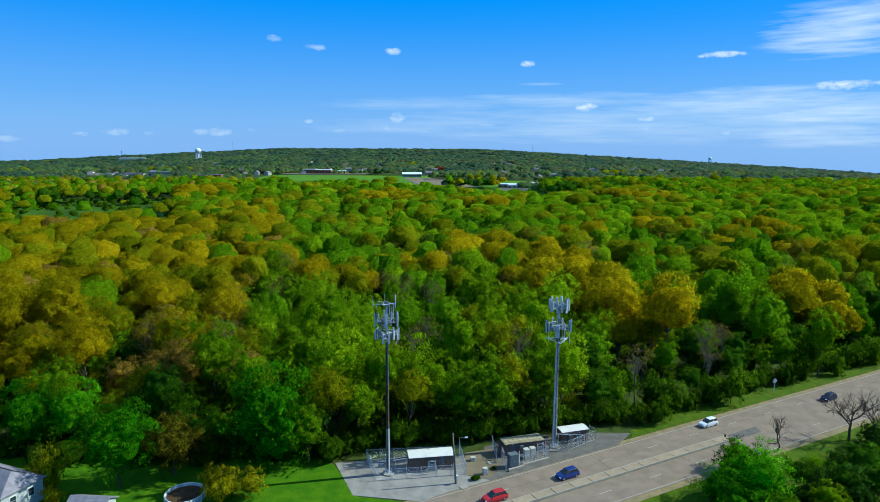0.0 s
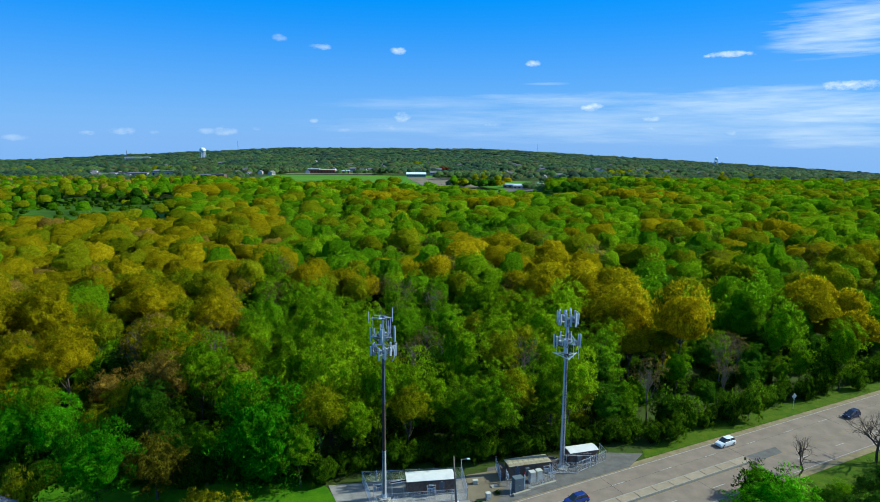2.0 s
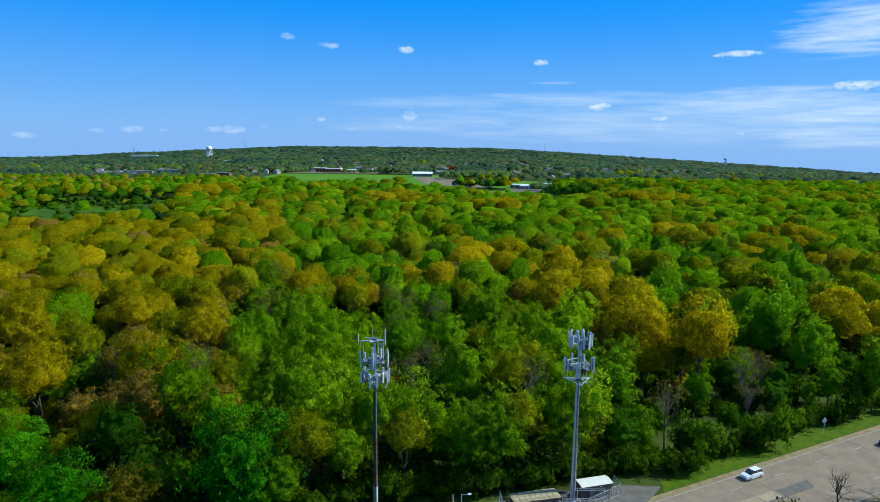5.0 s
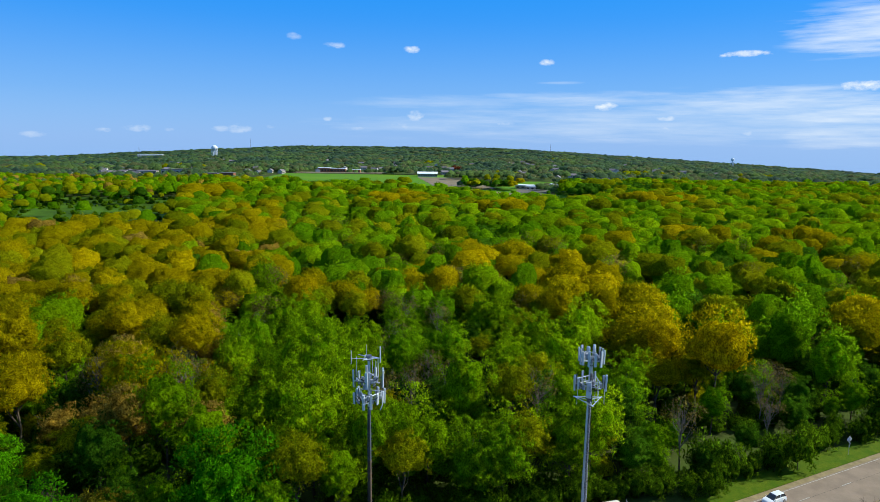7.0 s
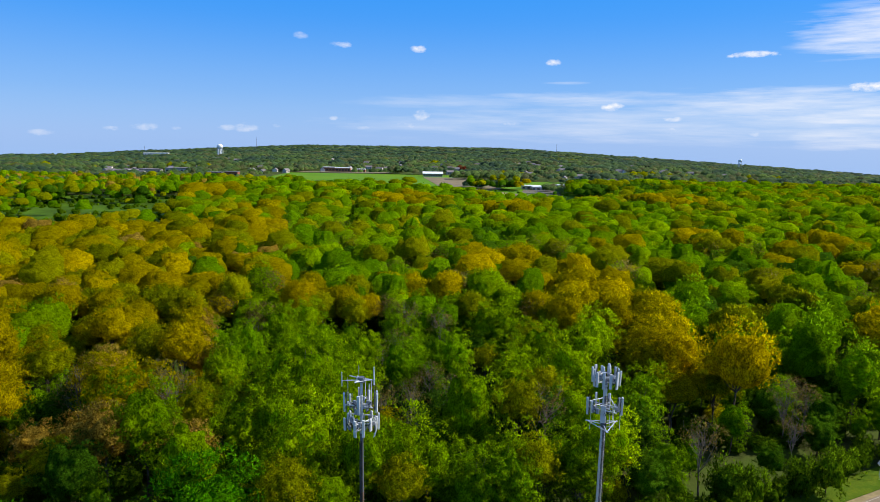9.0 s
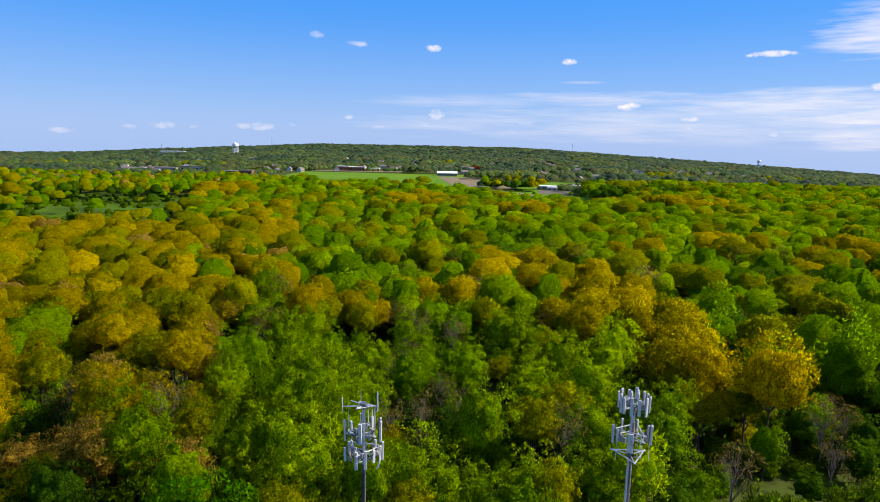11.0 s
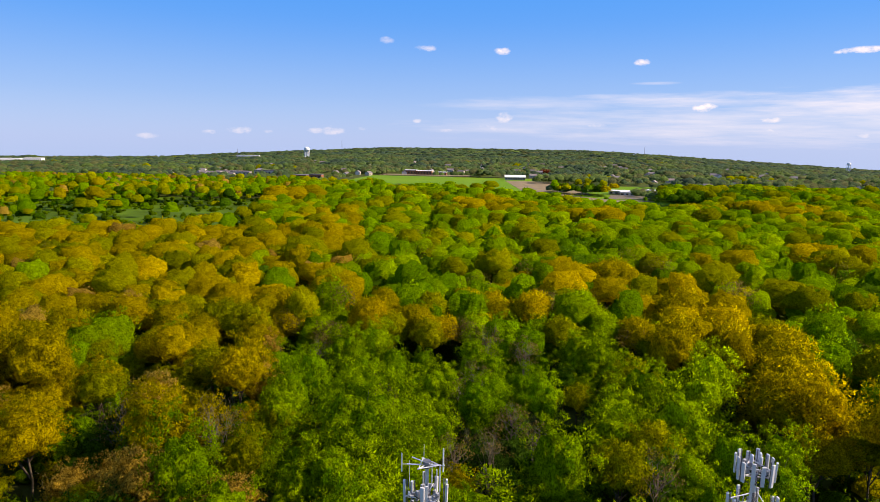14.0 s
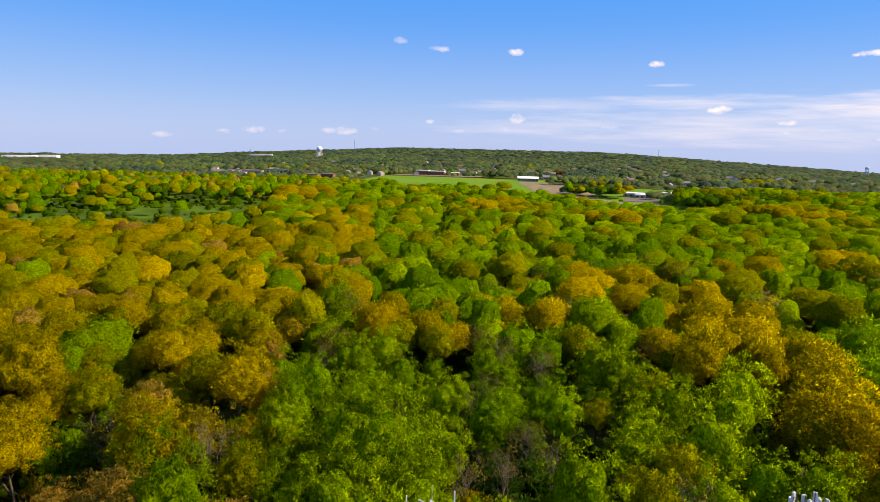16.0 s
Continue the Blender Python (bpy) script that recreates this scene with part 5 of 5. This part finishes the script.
def car(u, v, turn, paint, words):
    ob = thing("car", ROAD_M @ pose(u, v, .04, 0, 0, turn), words, "car", "cars on the road")
    sections = [(-2.30, .62, .80, .30, .78), (-2.15, .80, .86, .24, .98), (-1.2, .86, .90, .22, 1.04), (.9, .86, .90, .22, 1.02), (1.7, .82, .88, .22, .94), (2.2, .72, .82, .26, .82), (2.34, .55, .7, .32, .68)]
    bm = bmesh.new()
    rings = []
    for x, wt, wb, z0, z1 in sections:
        rings.append([bm.verts.new(p) for p in ((x, -wb, z0), (x, -wb - .03, (z0 + z1) / 2), (x, -wt, z1), (x, wt, z1), (x, wb + .03, (z0 + z1) / 2), (x, wb, z0))])
    for a, b in zip(rings, rings[1:]):
        for k in range(6):
            bm.faces.new((a[k], a[(k + 1) % 6], b[(k + 1) % 6], b[k]))
    bm.faces.new(rings[0])
    bm.faces.new(rings[-1][::-1])
    bmesh.ops.recalc_face_normals(bm, faces=bm.faces[:])
    part("body", bm, paint, ob, smooth=False)
    cabin = [(-2.1, .74, .98), (-1.75, .64, 1.58), (.35, .64, 1.62), (1.25, .76, 1.0)]
    bm = bmesh.new()
    rings = [[bm.verts.new((x, -w, 1.0)), bm.verts.new((x, -w * .95, z)), bm.verts.new((x, w * .95, z)), bm.verts.new((x, w, 1.0))] for x, w, z in cabin]
    for a, b in zip(rings, rings[1:]):
        for k in range(3):
            bm.faces.new((a[k], a[k + 1], b[k + 1], b[k]))
    bmesh.ops.recalc_face_normals(bm, faces=bm.faces[:])
    part("window_band", bm, GLASS, ob, "dark tinted glass")
    part("roof", a_box(-1.72, .34, -.62, .62, 1.58, 1.66, .04), paint, ob)
    for y in (-.66, .66):
        part("pillar", a_tube((-.7, y, 1.0), (-.72, y * .95, 1.6), .05, sides=5), paint, ob)
        part("headlight", a_box(2.12, 2.32, y - .14, y + .14, .62, .78, .03), LAMP_CLEAR, ob)
        part("tail_light", a_box(-2.31, -2.18, y - .14, y + .14, .74, .98, .03), LAMP_RED, ob)
        part("mirror", a_box(.85, 1.0, y * 1.42 - .1, y * 1.42 + .1, 1.0, 1.14, .03), paint, ob)
        for x in (-1.45, 1.45):
            wheel = part("wheel", a_tube((x, y * 1.18, .34), (x, y * 1.40, .34), .34, sides=16), TYRE, ob)
            part("rim", a_tube((x, y * 1.39, .34), (x, y * 1.42, .34), .22, sides=12), RIM, wheel)


car(-14.6, -5.2, 180, CAR_BLUE, "dark blue crossover car driving on the road")
car(27.3, -1.9, 180, CAR_WHITE, "white crossover car with a dark roof band")
car(65.6, -5.3, 180, CAR_DARK, "navy estate car driving on the road")
car(-30.8, -5.6, 180, CAR_RED, "bright red car driving on the road")

# ---- roadside and garden plants ----
near_rnd = random.Random(17)
for kind, x, y, s, tall in (("maple", 56.4, 115.8, 0.6, 0.72), ("thicket", 55.2, 114.4, 1.0, 1.25), ("thicket", 57.8, 115.2, 1.1, 1.35),
                            ("garden", 54.7, 105.3, 0.67, 0.82),
                            ("garden", 49.8, 103.2, 0.67, 0.55),
                            ("maple", 58.6, 106.7, 0.64, 0.71),
                            ("lime", 64.3, 100.0, 0.65, 0.63),
                            ("dark", 64.9, 109.6, 0.71, 0.64),
                            ("dark", 78.5, 111.6, 0.71, 0.87),
                            ("maple", 70.9, 114.5, 0.64, 0.41),
                            ("dark", 69.7, 104.2, 0.71, 0.86),
                            ("dark", 74.9, 103.4, 0.71, 0.99),
                            ("maple", 57.3, 99.2, 0.64, 0.53)):
    plant(kind, near_rnd.randrange(3), x, y, s, near_rnd.uniform(0, 360), tall)
for k in range(64):
    u = near_rnd.uniform(2, 140)
    x, y = road_xy(u, near_rnd.uniform(-64, -37))
    plant(near_rnd.choice(("dark", "dark", "dark", "dark", "maple")), near_rnd.randrange(3), x, y, near_rnd.uniform(.36, .56), near_rnd.uniform(0, 360))
for k in range(150):
    u = near_rnd.uniform(14, 150)
    x, y = road_xy(u, near_rnd.uniform(-44, -23.5 - (4 if u < 34 else 0)))
    plant("thicket", near_rnd.randrange(3), x, y, near_rnd.uniform(.5, 1.05), near_rnd.uniform(0, 360), near_rnd.uniform(.75, 1.2))


for x, y, s in ((-6, 1500, .8), (5, 1496, .9)):
    plant("red", 0, x, y, s, near_rnd.uniform(0, 360))


def bare_tree(x, y, h, seed):
    rng = np.random.default_rng(seed)
    ob = thing("tree", pose(x, y, 0), "leafless grey-brown tree on the near verge", "tree", "bare roadside trees")
    bm = bmesh.new()

    def grow(p, d, long, r, level):
        q = p + d * long
        limb(bm, rng, p, q, r, r * .65, 5 if level < 2 else 3, 2, .12)
        if level == 5:
            return
        for k in range((5, 4, 3, 3, 2)[level]):
            e = unit(d * .9 + rng.normal(0, .55, 3) + np.array([0, 0, .15]))
            grow(p + d * long * (rng.uniform(.55, 1) if k else 1), e, long * rng.uniform(.58, .8), r * .55, level + 1)

    grow(np.array([0, 0, -.2]), np.array([0, 0, 1.0]), h * .27, h * .017, 0)
    part("trunk", bm, BARK, ob)


bare_tree(68.5, 123.5, 11, 3)
bare_tree(86.5, 128.5, 17.5, 4)
bare_tree(91, 128, 15, 5)
for x, y, s, tall in ((-37.4, 105.2, 1.35, 1.15), (-32.8, 106.0, 1.0, 1.1), (-39.6, 107, .9, 1.1), (-69, 107, .9, 1.5), (-66, 103.6, .6, .9)):
    plant("yellow", near_rnd.randrange(2), x, y, s, near_rnd.uniform(0, 360), tall)
for x, y, s in ((6.6, 111.8, .28), (7.4, 112.2, .22), (10.5, 115.8, .2)):
    plant("bush", 0, x, y, s, near_rnd.uniform(0, 360), .7)

# ---- house, shed and pool ----


def gable(bm, x0, x1, y0, y1, z, rise, thick=.16, over=.4):
    """A pitched roof whose ridge runs along x."""
    mid = (y0 + y1) / 2
    k = rise / (mid - y0)
    pts = [(y0 - over, z - over * k), (mid, z + rise), (y1 + over, z - over * k)]
    rows = [[bm.verts.new((x, y, zz + dz)) for y, zz in pts for dz in (0, thick)] for x in (x0 - over, x1 + over)]
    a, b = rows
    for i in (0, 2):
        bm.faces.new((a[i + 1], a[i + 3], b[i + 3], b[i + 1]))
        bm.faces.new((a[i], b[i], b[i + 2], a[i + 2]))
    for r in rows:
        bm.faces.new((r[0], r[1], r[3], r[2]))
        bm.faces.new((r[2], r[3], r[5], r[4]))
    bm.faces.new((a[0], a[1], b[1], b[0]))
    bm.faces.new((a[4], b[4], b[5], a[5]))
    bmesh.ops.recalc_face_normals(bm, faces=bm.faces[:])
    return bm


def gabled_walls(bm, x0, x1, y0, y1, h, rise):
    mid = (y0 + y1) / 2
    ring = [(y0, 0), (y1, 0), (y1, h), (mid, h + rise), (y0, h)]
    a, b = [[bm.verts.new((x, y, z)) for y, z in ring] for x in (x0, x1)]
    for k in range(5):
        bm.faces.new((a[k], a[(k + 1) % 5], b[(k + 1) % 5], b[k]))
    bm.faces.new(a)
    bm.faces.new(b[::-1])
    bmesh.ops.recalc_face_normals(bm, faces=bm.faces[:])
    return bm


def window(parent, x, y, z, w, h, turn):
    m = pose(x, y, z, 0, 0, turn)
    bm = box(bmesh.new(), -w / 2 - .08, w / 2 + .08, -.05, -.004, -h / 2 - .08, h / 2 + .08, .01)
    bmesh.ops.transform(bm, matrix=m, verts=bm.verts[:])
    win = part("window", bm, CAR_WHITE, parent, "white-framed window")
    for k in (-1, 1):
        bm = box(bmesh.new(), -w / 2 + .02, w / 2 - .02, -.07, -.052, min(0, k) * h / 2 + .02, max(0, k) * h / 2 - .02)
        bmesh.ops.transform(bm, matrix=m, verts=bm.verts[:])
        part("pane", bm, GLASS, win)


def shingled(parent, x0, x1, y0, y1, z, rise, over=.4):
    """Courses of shingles laid over a pitched roof."""
    mid = (y0 + y1) / 2
    slope = math.atan2(rise, mid - y0)
    run = math.hypot(mid - y0 + over, rise + over * rise / (mid - y0))
    n = int(run / .42)
    me = mesh_of("shingle_course", a_box(x0 - over, x1 + over, 0, .46, 0, .035), SHINGLE)
    for side in (0, 1):
        for k in range(n):
            d = k * run / n
            y = y0 - over + d * math.cos(slope)
            zz = z - over * rise / (mid - y0) + d * math.sin(slope) + .17
            m = pose(0, y, zz, math.degrees(slope) - 2.0, 0, 0)
            if side:
                m = Matrix.Translation((x0 + x1, y0 + y1, 0)) @ pose(0, 0, 0, 0, 0, 180) @ m
            share("shingle_course", me, parent, m)


def hipped(bm, x0, x1, y0, y1, z, rise, inset, over=.4):
    """A hipped roof with its ridge along x."""
    x0, x1, y0, y1, z = x0 - over, x1 + over, y0 - over, y1 + over, z - .2
    mid = (y0 + y1) / 2
    low, high = [[bm.verts.new(p) for p in ((x0, y0, z + d), (x1, y0, z + d), (x1, y1, z + d), (x0, y1, z + d))] for d in (0, .18)]
    a, b = bm.verts.new((x0 + inset, mid, z + rise)), bm.verts.new((x1 - inset, mid, z + rise))
    for k in range(4):
        bm.faces.new((low[k], low[(k + 1) % 4], high[(k + 1) % 4], high[k]))
    for f in ((high[0], high[1], b, a), (high[1], high[2], b), (high[2], high[3], a, b), (high[3], high[0], a), low):
        bm.faces.new(f)
    bmesh.ops.recalc_face_normals(bm, faces=bm.faces[:])
    return bm


house = thing("house", pose(-74.4, 103.4, 0, 0, 0, -21), "pale-sided house with a grey shingled hip roof", "house")
part("wall", a_box(-9, 5.2, -3.6, 3.6, 0, 4.2), SIDING, house)
roof = part("roof", hipped(bmesh.new(), -9, 5.2, -3.6, 3.6, 4.2, 2.5, 2.7), SHINGLE, house)
rise_of = math.atan2(2.3, 4.0)
for k in range(11):
    wide = k * .385
    for side in (-1, 1):
        bm = a_box(-9.4 + wide * .68, 5.6 - wide * .68, 0, .40, 0, .03)
        m = pose(0, side * (-4.0 + wide * .865), 4.2 + k * .21, math.degrees(rise_of) - 2, 0, 0) if side > 0 else Matrix.Rotation(math.pi, 4, "Z") @ Matrix.Translation((3.8, 0, 0)) @ pose(0, -4.0 + wide * .865, 4.2 + k * .21, math.degrees(rise_of) - 2, 0, 0)
        bmesh.ops.transform(bm, matrix=m, verts=bm.verts[:])
        part("shingle_course", bm, SHINGLE, roof)
wing = part("wing", gabled_walls(bmesh.new(), -1.6, 1.6, -2.4, 2.4, 4.4, 1.2), SIDING, house)
wing.matrix_basis = pose(1.8, -3.4, 0, 0, 0, 90)
roof = part("wing_roof", gable(bmesh.new(), -1.6, 2.4, -2.4, 2.4, 4.4, 1.2), SHINGLE, house)
roof.matrix_basis = pose(1.8, -3.4, 0, 0, 0, 90)
for y in (-1.7, 1.4):
    window(house, 5.2, y, 2.6, 1.0, 1.4, 90)
part("chimney", a_box(-6.2, -5.4, .6, 1.4, 5, 7.6, .03), RED_BRICK, house)

shed = thing("garden_shed", pose(-57.0, 99.4, 0, 0, 0, -4), "garden shed with a grey shingled roof", "shed")
part("wall", gabled_walls(bmesh.new(), -3, 3, -2, 2, 2.6, 1.1), SIDING, shed)
roof = part("roof", gable(bmesh.new(), -3, 3, -2, 2, 2.6, 1.1), SHINGLE, shed)
shingled(roof, -3, 3, -2, 2, 2.6, 1.1)

pool = thing("round_pool", pose(-44, 105.2, .03), "round above-ground pool with brown cover and white rim", "pool")
bm = bmesh.new()
n = 32
rings = [[bm.verts.new((r * math.cos(k * math.tau / n), r * math.sin(k * math.tau / n), z)) for k in range(n)] for r, z in ((3.3, 0), (3.3, 1.1), (3.15, 1.1), (3.15, .3))]
for a, b in zip(rings, rings[1:]):
    for k in range(n):
        bm.faces.new((a[k], a[(k + 1) % n], b[(k + 1) % n], b[k]))
bmesh.ops.recalc_face_normals(bm, faces=bm.faces[:])
part("wall", bm, SIDING, pool, smooth=True)
part("cover", a_tube((0, 0, .5), (0, 0, .62), 3.14, sides=32), POOL_BROWN, pool, "dark brown sagging cover")
rail = mesh_of("rim_segment", a_box(-.34, .34, -.1, .1, 1.1, 1.15, .02), CAR_WHITE)
stake = mesh_of("upright", a_box(-.07, .07, -.05, .05, 0, 1.1), CAR_WHITE)
for k in range(30):
    share("rim_segment", rail, pool, pose(0, 0, 0, 0, 0, k * 12) @ pose(0, 3.22, 0))
    if k % 2:
        share("upright", stake, pool, pose(0, 0, 0, 0, 0, k * 12) @ pose(0, 3.36, 0))

# ---- far buildings ----


def on_land(x, y, turn=0):
    return pose(x, y, terrain(x, y), 0, 0, turn)


def hall(x, y, l, w, h, rise, turn, wall, roof, words, category, bays):
    ob = thing(category.replace(" ", "_"), on_land(x, y, turn), words, category)
    part("wall", gabled_walls(bmesh.new(), -l / 2, l / 2, -w / 2, w / 2, h, rise), wall, ob)
    part("roof", gable(bmesh.new(), -l / 2, l / 2, -w / 2, w / 2, h, rise, .5, 1), roof, ob)
    for k in range(bays):
        q = -l / 2 + l * (k + .5) / bays
        part("window", a_box(q - l / bays * .3, q + l / bays * .3, -w / 2 - .25, -w / 2 - .05, h * .35, h * .8), GLASS, ob)
    return ob


def block(x, y, parts, turn, wall, roof, words, category):
    """A flat-roofed building of several wings."""
    ob = thing(category.replace(" ", "_"), on_land(x, y, turn), words, category)
    for x0, x1, y0, y1, h in parts:
        part("wing", a_box(x0, x1, y0, y1, 0, h), wall, ob)
        part("flat_roof", a_box(x0 - .6, x1 + .6, y0 - .6, y1 + .6, h, h + .9), roof, ob)
        n = max(2, int((x1 - x0) / 6))
        for k in range(n):
            q = x0 + (x1 - x0) * (k + .5) / n
            part("window", a_box(q - 1.6, q + 1.6, y0 - .25, y0 - .05, h * .35, h * .75), GLASS, ob)
    return ob


hall(-54, 1216, 36, 16, 6, 3, 4, FAR_WALL, FAR_WHITE, "long barn with a white metal roof beyond the field", "barn", 8)
block(110, 925, ((-25, 22, -8, 8, 5), (22, 60, -4, 12, 7), (-10, 8, -20, -8, 4.5)), -8, FAR_WALL, FAR_WHITE, "low school with white flat roofs", "school")
block(-392, 1075, ((-26, -4, -8, 8, 8), (2, 22, -8, 8, 9)), 5, RED_BRICK, FAR_ROOF, "low red brick building among trees", "brick building")
block(-560, 1175, ((-70, -30, -8, 8, 6), (-22, 12, -10, 8, 7), (20, 58, -8, 10, 10), (-40, 0, 14, 26, 7)), 12, FAR_WALL, FAR_ROOF, "cluster of flat-roofed shops in the town", "shops")
block(-245, 1335, ((-40, -16, -8, 8, 9), (-14, 16, -8, 8, 8), (20, 46, -8, 8, 6)), 3, RED_BRICK, FAR_WHITE, "brick building with white roofs behind the field", "brick building")
block(-1960, 2170, ((-110, 0, -30, 30, 16), (10, 70, -30, 30, 18)), 30, FAR_WHITE, FAR_WHITE, "huge white warehouse near the horizon", "warehouse")
block(-1330, 2750, ((-50, 50, -20, 20, 14),), 20, FAR_WHITE, FAR_WHITE, "white warehouse near the horizon", "warehouse")

far_house = thing("house", on_land(HOUSES[0][0], HOUSES[0][1], 15), "distant house with a pitched roof among trees", "house", "distant houses")
part("wall", gabled_walls(bmesh.new(), -7, 7, -4.5, 4.5, 5, 3), FAR_WALL, far_house)
part("roof", gable(bmesh.new(), -7, 7, -4.5, 4.5, 5, 3, .3, .6), FAR_ROOF, far_house)
for wx in (-4.5, 0, 4.5):
    part("window", a_box(wx - .8, wx + .8, -4.65, -4.52, 1.5, 3.2), GLASS, far_house)
for hx, hy in HOUSES[1:]:
    copy_thing(far_house, on_land(hx, hy, near_rnd.choice((0, 90)) + near_rnd.uniform(-20, 20)))


def water_tower(x, y, h, r, words):
    ob = thing("water_tower", on_land(x, y), words, "water tower", "water towers")
    bm = bmesh.new()
    prof = [(.02, 1.0), (.45, .97), (.8, .85), (1, .6), (1, .35), (.85, .12), (.4, 0), (.02, -.02)]
    n = 20
    rings = [[bm.verts.new((r * p * math.cos(k * math.tau / n), r * p * math.sin(k * math.tau / n), h - r * 1.5 + q * r * 1.5)) for k in range(n)] for p, q in prof]
    for a, b in zip(rings, rings[1:]):
        for k in range(n):
            bm.faces.new((a[k], b[k], b[(k + 1) % n], a[(k + 1) % n]))
    bmesh.ops.recalc_face_normals(bm, faces=bm.faces[:])
    part("tank", bm, WATER_WHITE, ob, "white bulbous tank", smooth=True)
    part("riser", a_tube((0, 0, 0), (0, 0, h - r * 1.4), r * .18, sides=12), TANK_LEG, ob)
    for k in range(6):
        a = radians(k * 60 + 15)
        part("leg", a_tube((r * .98 * math.cos(a), r * .98 * math.sin(a), 0), (r * .88 * math.cos(a), r * .88 * math.sin(a), h - r * 1.1), r * .09, sides=8), TANK_LEG, ob)
    part("balcony", a_tube((0, 0, h - r * 1.05), (0, 0, h - r * .98), r * 1.06, sides=24), TANK_LEG, ob)


water_tower(-867, 2281, 47, 10.5, "white water tower on legs above the trees")
water_tower(1570, 3700, 50, 9.5, "pale water tower near the horizon")
for x, y, h in ((-1150, 2300, 45), (2250, 3200, 60), (-1300, 4000, 70), (620, 4300, 62)):
    m = thing("radio_mast", on_land(x, y), "thin steel radio mast on the horizon", "radio mast", "radio masts")
    part("lattice_pole", a_tube((0, 0, 0), (0, 0, h), 1.2, .6, sides=4), STEEL_DARK, m)
    for z in (h * .7, h * .85, h):
        part("ring", a_tube((0, 0, z - .6), (0, 0, z), 1.8, sides=6), STEEL_DARK, m)

# ---- road sign on the verge ----
sign = thing("road_sign", pose(83.8, 153.8, 0, 0, 0, 30), "grey-backed road sign on a thin post in the verge", "sign")
part("post", a_tube((0, 0, -.2), (0, 0, 2.9), .04, sides=6), STEEL, sign)
plate = a_box(-.26, .26, -.02, .02, -.26, .26, .01)
bmesh.ops.transform(plate, matrix=Matrix.Translation((0, -.06, 2.5)) @ Matrix.Rotation(radians(45), 4, "Y"), verts=plate.verts[:])
part("plate", plate, CABINET_DARK, sign)
